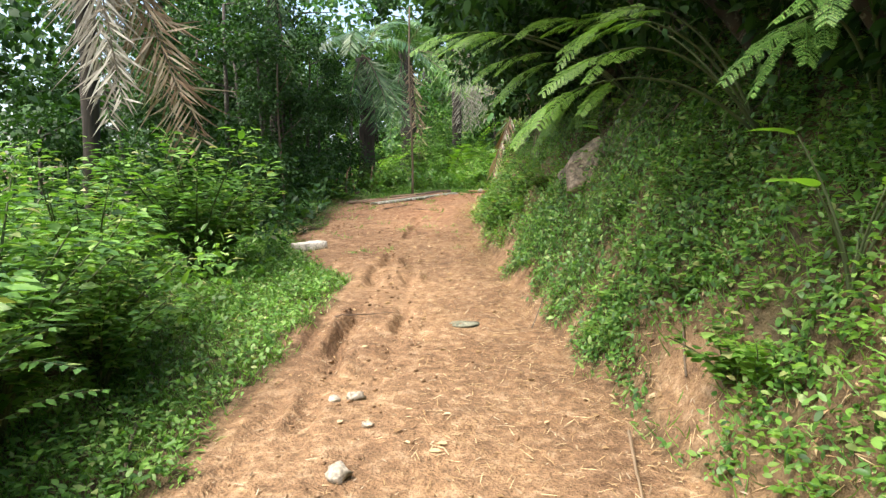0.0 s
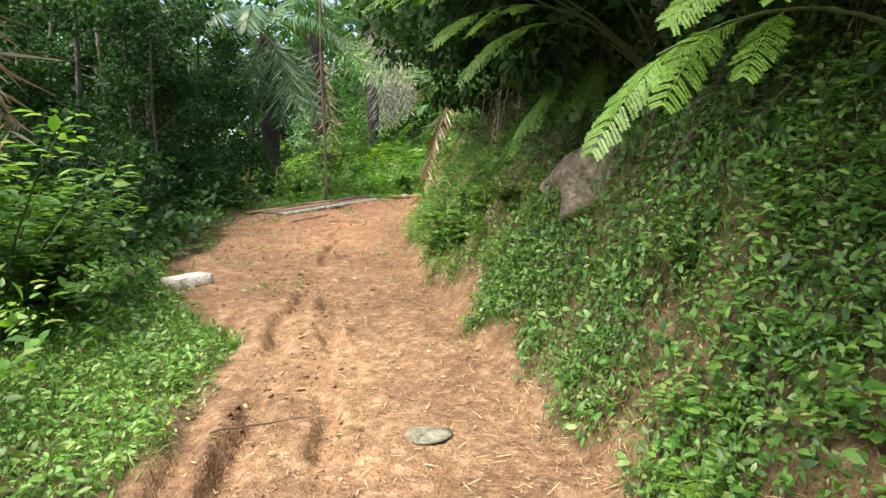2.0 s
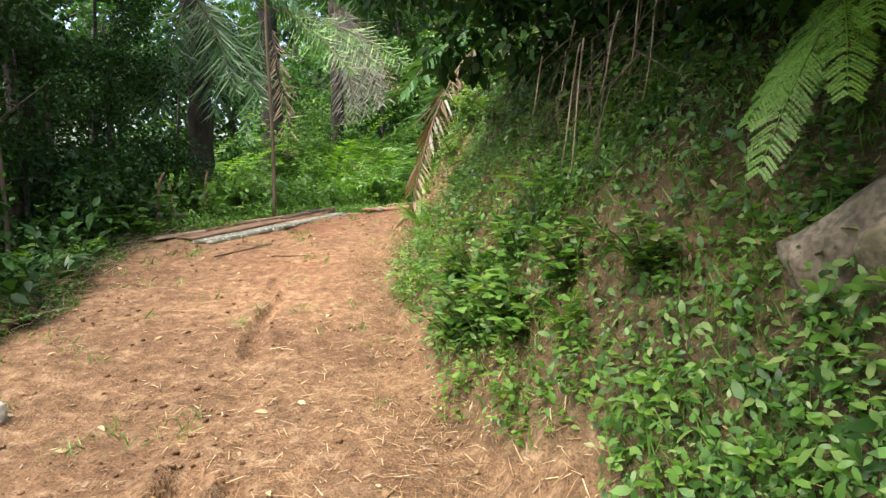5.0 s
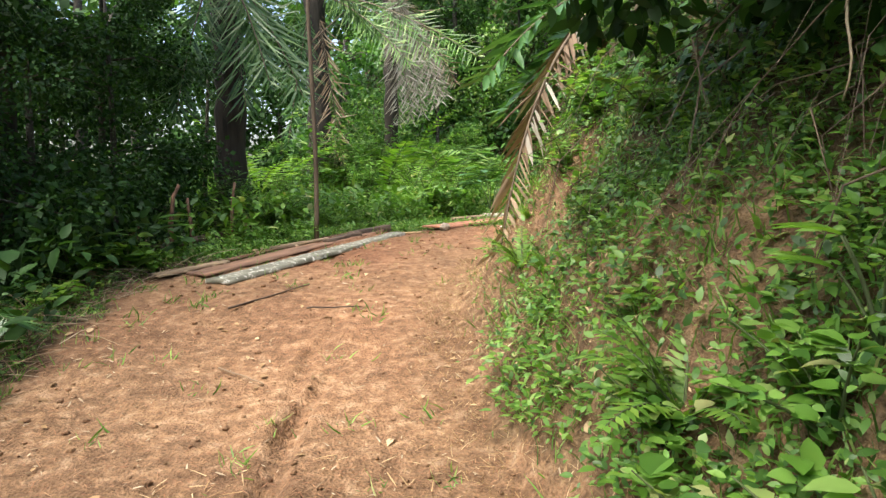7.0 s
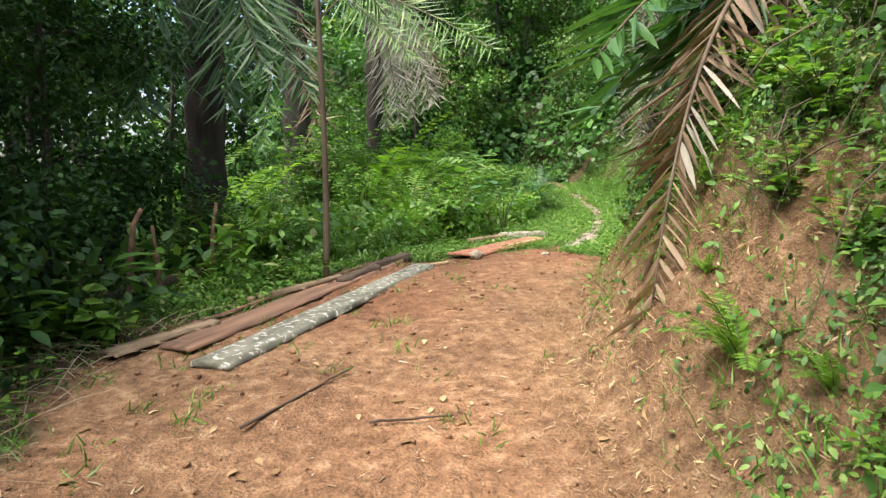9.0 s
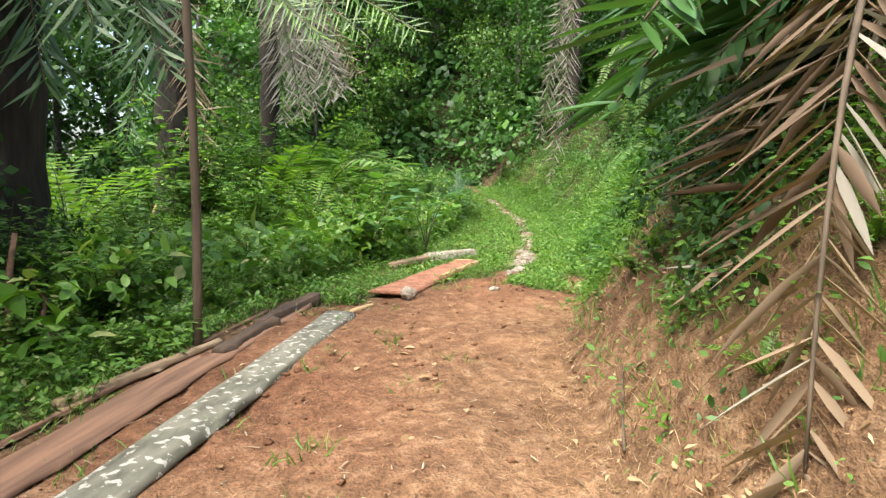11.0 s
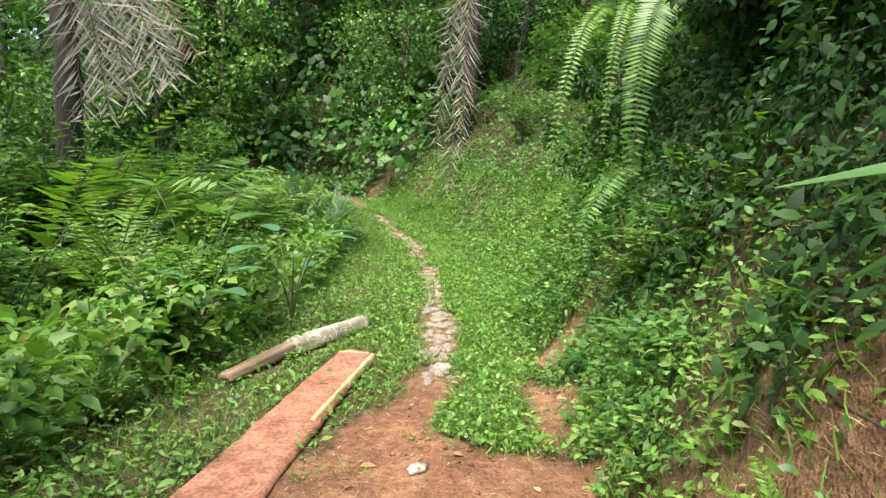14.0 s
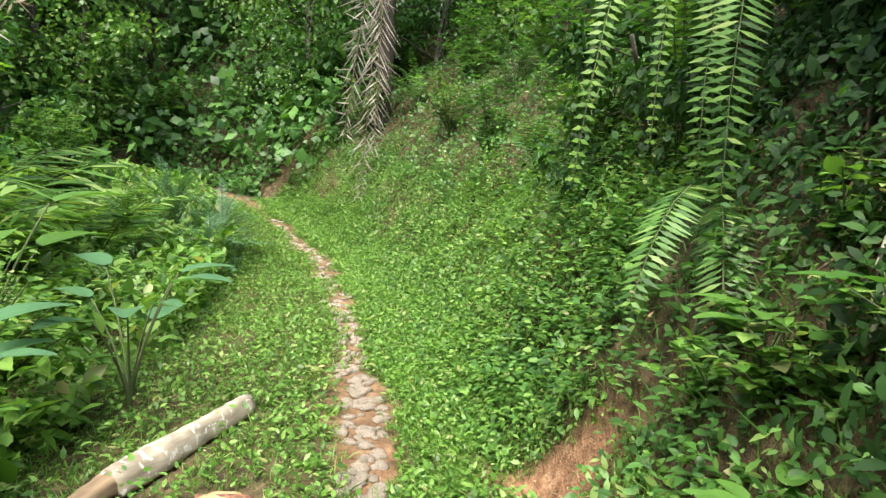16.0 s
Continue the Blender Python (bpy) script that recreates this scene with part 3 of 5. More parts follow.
def tree_proto(label, tall, spread, trunk_r, clumps_n, leaves, leaf_size, mat, seed, low=.35, lean=(0, 0), name="tree", tpl=SPRAY):
    gen = np.random.default_rng(seed)
    t = thing(name, 0, 0, -50, label, "tree")
    s = np.linspace(0, 1, 9)
    path = np.stack([lean[0] * s ** 1.5 + .02 * tall * np.sin(4 * s + seed), lean[1] * s ** 1.5, tall * s - .3], 1)
    piece("trunk", tube(path, trunk_r * (1 - .75 * s) + .01, 9), M_BARK, t, smooth=True)
    cs, rs = [], []
    for i in range(clumps_n):
        h = gen.uniform(low, 1.0)
        base = along_line(path, np.array([h]))[0]
        a = gen.uniform(0, 2 * np.pi)
        reach = spread * gen.uniform(.25, 1) * (1.15 - .5 * abs(h - .65))
        end = base + np.array((math.cos(a) * reach, math.sin(a) * reach, gen.uniform(-.1, .35) * reach))
        mid = (base + end) / 2 + np.array((0, 0, .12 * reach))
        piece("limb", tube(np.array([base, mid, end]), (trunk_r * .3, trunk_r * .18, .008), 5), M_BARK, t, smooth=True)
        cs.append(end)
        rs.append(gen.uniform(.5, 1.0) * spread * .42)
    piece("crown", crown_leaves(np.array(cs), np.array(rs), leaves, leaf_size, tpl, .5, gen), mat, t)
    return t


def shrub_proto(label, tall, stems, per_stem, leaf, mat, seed, tpl=LEAF, spread=.5):
    """Several upright stems with leaves up their length."""
    gen = np.random.default_rng(seed)
    t = thing("shrub", 0, 0, -50, label, "shrub")
    Ls = []
    for i in range(stems):
        a, out = gen.uniform(0, 2 * np.pi), spread * tall * gen.uniform(.15, 1)
        hgt = tall * gen.uniform(.55, 1.05)
        s = np.linspace(0, 1, 5)
        path = np.stack([math.cos(a) * out * s ** 1.6, math.sin(a) * out * s ** 1.6, hgt * s - .05 - .1 * hgt * s ** 3], 1)
        piece("stem", tube(path, np.linspace(.008, .002, 5) * (1 + tall * .4), 4, False), M_STEM, t, smooth=True)
        q = gen.uniform(.2, 1.0, per_stem) ** .8
        P = along_line(path, q)
        D = gen.normal(size=(per_stem, 3))
        D[:, 2] = .1 * D[:, 2] + .1
        up = .25 * gen.normal(size=(per_stem, 3)) + np.array((0, 0, 1))
        P = P + unit(D) * .08 * tall * gen.random((per_stem, 1))
        Ls.append(strew(tpl, P, D, up, leaf * gen.uniform(.5, 1.25, per_stem)))
    piece("foliage", join(*Ls), mat, t)
    return t


def feather_shrub(label, fronds, length, mat, seed, pairs=16, leaflet=.16, width=.03, rise=(35, 80), sag=70, hang=.2, name="shrub", category="shrub", high=0.0, start=.22):
    """A bush of feathered leaves from one base."""
    gen = np.random.default_rng(seed)
    t = thing(name, 0, 0, -50, label, category)
    for i in range(fronds):
        path = bend(length * gen.uniform(.6, 1.1), gen.uniform(*rise), sag * gen.uniform(.6, 1.2), 12, gen.normal() * .1)
        st, lf = feather(path, pairs, leaflet, width, start, 35, hang, .12, .004 + .004 * length, .3, (0, 0, 1.0), gen)
        yaw = i * 2.4 + gen.normal() * .3
        base = (0, 0, high * gen.uniform(0, 1))
        f = piece("frond", turned(lf, yaw, 0, base), mat, t)
        piece("stalk", turned(st, yaw, 0, base), M_STEM, f)
    return t


def put(proto, x, y, turn, size, sink=.03):
    """A copy of a plant, standing on the ground."""
    ob = copy_thing(proto, pose(x, y, float(ground_z(x, y)) - sink, 0, 0, turn))
    ob.scale = (size, size, size)
    return ob


def clear(proto):
    for o in (*proto.children_recursive, proto):
        bpy.data.objects.remove(o)


def row(protos, places, group, spin=137):
    for i, (x, y, s) in enumerate(places):
        tagged(put(protos[i % len(protos)], x, y, (i * spin) % 360 if spin > 60 else spin * math.sin(5 * i), s), group=group)
    for p in protos:
        clear(p)


row([tree_proto("tall dark forest tree with dense drooping foliage", 9, 3.0, .17, 20, 4000, .35, M_DARK, 11),
     tree_proto("slender forest tree with dark green leaves", 8, 2.6, .12, 18, 4000, .32, M_DARK, 12, .3),
     tree_proto("leafy forest tree with a forked dark trunk", 10, 3.4, .2, 20, 4000, .37, M_MID, 13, .25)],
    [(-9, 21, 1.1), (-4.2, 30.5, .9), (-7.5, 26, 1), (1.5, 36, 1), (3.8, 36, 1.1), (7.5, 36, 1.1), (11, 34, 1.1), (-11, 15, 1.2),
     (-12, 5, 1.2), (-11, -3, 1.1), (-1, 38, 1.2), (-8, 31, 1.2), (15, 30, 1.0), (13, 26, .8), (0, -11, 1.2)], "forest trees")
# The two trees at x -7.6 are added only to block light from the left.
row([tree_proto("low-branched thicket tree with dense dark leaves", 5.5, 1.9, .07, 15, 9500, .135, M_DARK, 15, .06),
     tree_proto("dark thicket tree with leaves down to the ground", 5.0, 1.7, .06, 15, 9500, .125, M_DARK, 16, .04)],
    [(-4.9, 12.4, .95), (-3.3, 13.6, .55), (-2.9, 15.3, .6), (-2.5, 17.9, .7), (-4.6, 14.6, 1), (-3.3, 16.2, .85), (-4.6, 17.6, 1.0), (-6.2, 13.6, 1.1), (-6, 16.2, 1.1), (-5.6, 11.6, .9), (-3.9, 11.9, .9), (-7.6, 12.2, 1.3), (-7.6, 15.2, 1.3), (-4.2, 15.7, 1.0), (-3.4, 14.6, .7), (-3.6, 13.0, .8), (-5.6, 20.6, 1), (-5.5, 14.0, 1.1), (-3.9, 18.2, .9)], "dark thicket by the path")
row([tree_proto("overhanging bank tree with dense dark leaves", 4.2, 2.2, .09, 20, 4500, .17, M_DARK, 21, .1, (-.6, 0)),
     tree_proto("bushy bank tree with mid-green leaves", 3.6, 2.0, .08, 20, 4500, .14, M_COVER, 22, .08, (-.5, .2))],
    [(2.9, 2.6, .9), (2.6, 5.0, .85), (2.5, 7.0, .85), (2.4, 8.8, .8), (2.5, 10.6, .75), (10.8, 24.8, .9), (10.9, 28.6, 1), (9.2, 32.0, 1), (5, 8, 1.2), (5.6, 12, 1.1), (4.3, .5, 1.1), (8.5, 17, 1.0), (4.3, 4.6, 1.2)], "trees on the bank")


# Bushes from y 14 on fill the hollow with dark leaves for shade.
row([tree_proto("dark leafy bush overhanging the bank", 1.3, 1.2, .03, 12, 3000, .11, M_DARK, 25, .1, (-.7, 0), "overhanging_bush", OVAL)],
    [(float(XR(y)) + 1.5, y, .95 + .15 * math.sin(y * 7)) for y in (1.6, 2.4, 3.2, 4.0, 4.8, 5.6, 7.5, 8.2, 8.9, 9.6, 10.3, 11.0)] + [(5.2, 16.5, .9), (5.4, 17.3, .9), (5.6, 18.2, .9), (4.5, 16.4, .75), (4.7, 17.0, .75), (4.9, 17.6, .75), (4.2, 15.9, .6), (5.2, 18.9, .7), (2.75, 14.5, .55), (3.0, 15.0, .6), (2.55, 14.1, .5), (3.3, 15.5, .6), (4.3, 16.6, .6), (4.6, 17.1, .6), (4.0, 16.2, .5)], "dark bushes on the bank's edge", 25)
# Added light blockers: crowns above the view that shade the upper bank.
row([tree_proto("added slanting tree whose crown out of view shades the bank", 1.9, 1.2, .06, 18, 1500, .15, M_DARK, 26, .45, (-1.7, 0), "slanting_tree", OVAL)],
    [(2.35, 3.2, 1), (2.3, 4.6, 1), (2.2, 6.0, 1), (2.1, 7.5, 1), (2.0, 9.0, 1), (2.05, 10.2, .95)], "slanting trees on the bank", 20)


row([tree_proto("light green leafy young tree behind the weeds", 3.3, 1.5, .05, 22, 4200, .15, M_GRASS, 27, .08)],
    [(-5.4, 4.8, 1.0), (-6.2, 7.0, 1.1), (-5.0, 2.6, .9), (-7.2, 5.0, 1.3), (-5.6, 9.4, .8)], "light young trees")
row([tree_proto("dense hillside tree with leaves down to the ground", 6, 2.4, .1, 26, 3600, .3, M_MID, 28, .04),
     tree_proto("mid-green hillside tree with leaves down to the ground", 5, 2.2, .09, 26, 4200, .26, M_COVER, 29, .04)],
    [(-1.0, 33, 1), (1.0, 34.5, 1), (2.6, 32.8, .8), (4.6, 34.6, .9), (6.4, 36.2, 1), (8.8, 34.6, .9), (9.4, 32.4, .8), (8.6, 35.6, 1), (-3.0, 31.0, 1), (.2, 30.4, .7), (10.4, 30.6, .8), (11.4, 26.6, .8), (9.8, 22.6, .7), (8.4, 19.4, .6)], "hillside trees")


def strip_places(count, y0, y1, d0, d1, s0, s1, seed):
    gen = np.random.default_rng(seed)
    out = []
    for i in range(count):
        y = gen.uniform(y0, y1)
        out.append((float(XV(y)) - gen.uniform(d0, d1), y, gen.uniform(s0, s1)))
    return out


row([shrub_proto("tall green weed with pointed leaves on thin stems", 1.5, 12, 130, .085, M_GRASS, 31, LEAF),
     shrub_proto("leafy light green roadside shrub", 1.25, 13, 120, .075, M_GRASS, 32, LEAF),
     shrub_proto("broad-leaved green weed with upright stems", 1.1, 10, 42, .12, M_GRASS, 33, BROAD),
     feather_shrub("feathery green roadside shrub", 22, 1.1, M_COVER, 34, 14, .13, .035, (50, 88), 75, .15, high=.35)],
    strip_places(24, 1.8, 5.0, -.1, 2.4, .9, 1.5, 61) + strip_places(24, 4.6, 8.4, .5, 3.4, .8, 1.5, 64) + strip_places(10, 8.2, 14, .8, 2.6, .35, .7, 62) + strip_places(20, 15.5, 30, .1, 3.4, .55, 1.0, 63)
    + [(-1.15, 15.5, .3), (-.85, 16.0, .28), (-.6, 16.5, .3), (-.35, 16.95, .3), (-.1, 17.35, .32), (.2, 17.9, .34), (.55, 18.5, .34), (-1.35, 16.3, .45), (-1.0, 16.9, .5), (-.7, 17.5, .5), (-.3, 18.2, .5), (.15, 18.9, .5), (-1.6, 15.6, .4), (-1.2, 17.6, .6), (-.8, 18.4, .6), (.5, 19.6, .5), (.95, 20.2, .5), (-.2, 19.4, .6)], "shrubs on the falling side")
row([shrub_proto("tall leafy bush rising from the slope below", 2.6, 18, 110, .14, M_COVER, 41, LEAF, .4),
     feather_shrub("tall feathery bush rising from the slope below", 26, 1.9, M_LIME, 42, 18, .22, .05, (45, 88), 75, .2, high=.9)],
    [(.1, 24.3, 1.15), (1.0, 24.9, 1.2), (-.9, 22.2, 1.15), (-2.4, 21.2, 1.2), (-.1, 20.6, .7), (2.0, 27.0, 1.0), (3.3, 29.2, .9), (-3.2, 23.4, 1.2), (-1.4, 18.9, .6), (.9, 21.9, .8), (-1.9, 16.2, .45), (-1.35, 17.9, .5), (-1.6, 25.6, 1.1)], "tall bushes below the path")
row([shrub_proto("leafy green shrub high on the bank", 1.3, 12, 80, .15, M_COVER, 36, SPRAY, .7),
     shrub_proto("green bank shrub with drooping pointed leaves", 1.5, 12, 75, .17, M_MID, 37, SPRAY, .7),
     feather_shrub("feathery green shrub on the bank", 22, 1.2, M_MID, 38, 14, .14, .035, (30, 85), 90, .2, high=.4)],
    [(float(XR(y)) + r, y, k) for y, r, k in ((12.6, 1.3, .6), (13.3, 2.2, .9), (15.2, 1.5, .7), (16.2, 1.3, .8), (17.0, 2.2, 1.1), (18.7, 1.5, .8), (19.6, 1.2, .8), (20.4, 2.2, 1.1), (21.4, 1.4, .8), (22.3, 2.4, 1.2),
     (23.4, 1.6, .9), (24.3, 2.6, 1.2), (25.4, 1.7, .9), (26.3, 2.6, 1.2), (27.6, 2.0, 1), (28.8, 1.5, 1), (29.6, 2.6, 1.3), (30.6, 1.5, 1), (31.5, 2.5, 1.2), (32.5, 1.2, 1), (33.2, 3.0, 1.3), (19.0, 3.2, 1.3), (16.0, 3, 1.3), (21.6, 3.6, 1.4), (18.0, 2.6, 1.2))]
    + [(2.6, 33.2, 1.1), (3.8, 32.6, 1.1), (4.2, 33.0, 1.0), (1.5, 32, 1.1), (4.4, 35, 1.4), (6.4, 34.6, 1.4), (.2, 31, 1.1), (2.5, 30.4, .9), (5.6, 34.5, 1.2), (6.6, 34.3, 1.1), (7.4, 34.0, 1.1), (4.6, 34.2, 1.0), (8.2, 33.4, 1.0), (3.4, 33.6, 1.0)], "shrubs on the bank")


def hill_growth():
    """Woods floor on the hillside that closes the path."""
    x, y = rng.uniform(-8, 16, 38000), rng.uniform(29.5, 42, 38000)
    ok = (bare(x, y) < .3) & ((y > 33.9) | (x > XR(y) + .5) | (x < XV(y) - 1.2))
    leaf_carpet("hillside_growth", SPRAY, x[ok], y[ok], .33, M_MID, "dense green growth on the far hillside", 1.1, .3, .1)

    x, y = rng.uniform(1, 10, 26000), rng.uniform(31, 36.5, 26000)
    ok = (np.abs(x - XT(np.minimum(y, 34.4))) > .4) & (rng.random(len(x)) < np.clip(.75 + .6 * vnoise(x, y, .8, 49), .1, 1))
    leaf_carpet("far_bank_growth", SPRAY, x[ok], y[ok], .16, M_MID, "green weeds on the bank round the bend", .3, .4, .1)


hill_growth()


# ---- palms and ferns ----
def frond_between(t, p0, p1, lift, pairs, leaflet, width, mat, seed, ref=(0, 1, 0), hang=.5, ragged=.2, sweep=35, stem=.014, start=.1, stalk_mat=None, name="frond"):
    """A frond from p0, rising by lift, to its tip p1 (places from the thing's base)."""
    gen = np.random.default_rng(seed)
    p0, p1 = np.array(p0, float), np.array(p1, float)
    s = np.linspace(0, 1, 16)[:, None]
    mid = (p0 + p1) / 2 + np.array((0, 0, lift))
    path = (1 - s) ** 2 * p0 + 2 * s * (1 - s) * mid + s ** 2 * p1
    st, lf = feather(path, pairs, leaflet, width, start, sweep, hang, ragged, stem, .3, ref, gen)
    f = piece(name, lf, mat, t)
    piece("stalk", st, stalk_mat or M_TWIG, f, smooth=True)
    return f


def palm(x, y, label, trunk_h, trunk_r, greens, deads, seed, length=3.0):
    """A sugar palm: rough trunk, spreading fronds and dead hanging ones."""
    gen = np.random.default_rng(seed)
    z = float(ground_z(x, y))
    t = thing("palm_tree", x, y, z, label, "palm", "palms")
    s = np.linspace(0, 1, 16)
    wob = trunk_r * (1 + .18 * np.sin(40 * s)) * (1.1 - .2 * s)
    piece("trunk", tube(np.stack([.1 * np.sin(3 * s), .08 * s, trunk_h * s - .25], 1), wob, 11), M_PALMBARK, t, smooth=True)
    for i in range(greens):
        a = i * 2.4 + gen.normal() * .2
        out = length * gen.uniform(.55, .8)
        tip = (math.cos(a) * out, math.sin(a) * out, trunk_h + gen.uniform(-1.2, .9))
        frond_between(t, (0, 0, trunk_h - .1), tip, gen.uniform(.7, 1.4), 46, .62, .04, M_PALM, seed * 50 + i, (0, 0, 1), .45, .12, stem=.022, stalk_mat=M_STEM)
    for i, (tip, mat) in enumerate(deads):
        frond_between(t, (0, 0, trunk_h - .15), (tip[0] - x, tip[1] - y, tip[2] - z), .5, 52, .62, .028, mat, seed * 70 + i, (0, 1, 0), .8, .3, 25, .02, .15, name="hanging_frond")
    return t


palm(-2.05, 16.9, "dark rough-trunked palm with drooping fronds", 3.9, .2, 9, [((-1.65, 16.4, 2.9), M_PALM), ((-.9, 16.2, 3.0), M_PALM), ((-1.3, 16.0, 3.2), M_PALM), ((-2.4, 16.0, 2.8), M_PALM)], 3, 2.6)
palm(.45, 25.8, "tall palm with a skirt of grey dead fronds", 6.6, .19, 12, [((.7, 24.4, 3.4), M_GREY), ((1.0, 24.2, 3.5), M_GREY), ((1.3, 24.4, 3.7), M_GREY), ((1.6, 24.5, 3.9), M_GREY), ((1.9, 24.6, 4.2), M_GREY), ((2.2, 24.9, 4.5), M_DRY), ((1.15, 24.9, 3.9), M_GREY), ((1.75, 24.3, 4.0), M_GREY)], 4, 3.6)
palm(-1.35, 23.8, "dark palm trunk with cut frond bases", 6.0, .27, 9, [((-.7, 23.2, 2.4), M_DRY), ((-1.9, 23.0, 2.8), M_PALM), ((1.9, 19.9, 4.3), M_COVER), ((.7, 20.3, 4.2), M_COVER), ((1.3, 20.6, 4.4), M_COVER)], 5, 2.8)
palm(-3.75, 14.5, "tall dark palm trunk wrapped in old fibre", 6.4, .17, 8, [((-3.2, 13.8, 3.4), M_PALM)], 6, 2.6)
palm(9.3, 28.4, "palm on the bank with a bleached dead frond", 5.8, .14, 8, [((8.05, 27.2, 2.4), M_GREY), ((7.6, 27.1, 3.6), M_GREY), ((8.2, 27.0, 3.4), M_GREY)], 7, 2.6)
palm(-4.4, 8.0, "leaning palm with pale dry hanging fronds", 5.6, .1, 8, [((-3.75, 7.4, 2.3), M_GREY), ((-3.0, 7.6, 2.5), M_DRY), ((-2.9, 7.9, 2.1), M_DRY), ((-3.5, 7.2, 2.5), M_GREY), ((-3.9, 7.6, 2.8), M_GREY), ((-3.3, 8.4, 1.9), M_DRY)], 8, 2.6)


def hung_frond(t, line, mats, far_way, near_way, far_len, near_len, width, stations, seed, start=.12):
    """A heavy frond that hangs over the path; each leaflet is a part of its own, dry towards the tip."""
    gen = np.random.default_rng(seed)
    line = np.array(line, float)
    s = np.linspace(0, 1, 18)[:, None]
    path = (1 - s) ** 2 * line[0] + 2 * s * (1 - s) * line[1] + s ** 2 * line[2]
    stalk = piece("stalk", tube(path, np.linspace(.024, .006, 18), 6), M_TWIG, t, smooth=True)
    for q in np.linspace(start, 1, stations):
        P = along_line(path, np.array([q]))[0]
        prof = .55 + .45 * math.sin(math.pi * min(1, .25 + .75 * q))
        for way, full in ((far_way, far_len), (near_way, near_len)):
            D = unit(np.array(way) + .16 * gen.normal(size=3))
            L = full * prof * gen.uniform(.7, 1.1)
            side = unit(np.cross(D, (0, 0, 1)) + .5 * gen.normal(size=3))
            fold = unit(np.cross(D, side))
            w = width * gen.uniform(.7, 1.25)
            sag = np.array((0, 0, -.10 * L)) * gen.uniform(.2, 1.6)
            rows = []
            for k, (f, g) in enumerate(((0, .35), (.3, 1.0), (.7, .8), (1, .06))):
                c = P + D * L * f + sag * f * f
                rows += [c - side * w * g, c + fold * w * .45 * g, c + side * w * g]
            F = []
            for k in range(3):
                for j in range(2):
                    p = 3 * k + j
                    F += [(p, p + 1, p + 3), (p + 1, p + 4, p + 3)]
            n = min(len(mats) - 1, int(q * len(mats)))
            mat = mats[n] if gen.random() < .87 else (M_BLEACHED if mats[n] != M_PALM else M_PALM)
            piece("leaflet", (np.array(rows), np.array(F)), mat, stalk)


M_BROWN = leaf_material("brown_leaflet", ((0, (.08, .05, .032)), (.5, (.165, .11, .07)), (1, (.30, .225, .155))), .7, .1, .25)
M_BLEACHED = leaf_material("bleached_leaflet", ((0, (.20, .17, .13)), (.5, (.31, .28, .23)), (1, (.46, .43, .37))), .7, .15, .25)


def fruit_cluster(x, y, z, label):
    """Dark strings of palm fruit hanging from one stalk."""
    t = thing("fruit_cluster", x, y, z, label, "palm fruit")
    gen = np.random.default_rng(77)
    piece("stalk", tube([(-.45, .1, .5), (-.2, 0, .55), (0, 0, .42)], (.04, .035, .03), 7), M_STEM, t, smooth=True)
    for i in range(22):
        a, r = gen.uniform(0, 2 * np.pi), .26 * math.sqrt(gen.random())
        p = np.array((math.cos(a) * r, math.sin(a) * r, .38 - .4 * r))
        n = 16
        k = np.linspace(0, 1, n)
        path = np.stack([p[0] * (.4 + .6 * np.minimum(1, 3 * k)), p[1] * (.4 + .6 * np.minimum(1, 3 * k)), p[2] - k * gen.uniform(.65, .85)], 1)
        piece("fruit_string", tube(path, .013 + .012 * np.abs(np.sin(k * 24)), 6), M_FRUIT, t, smooth=True)


M_FRUIT = wood_material("palm_fruit", (.02, .03, .012), (.07, .09, .035), 10)
fruit_cluster(-.88, 23.5, 2.3, "dark green strings of fruit hanging from the palm")


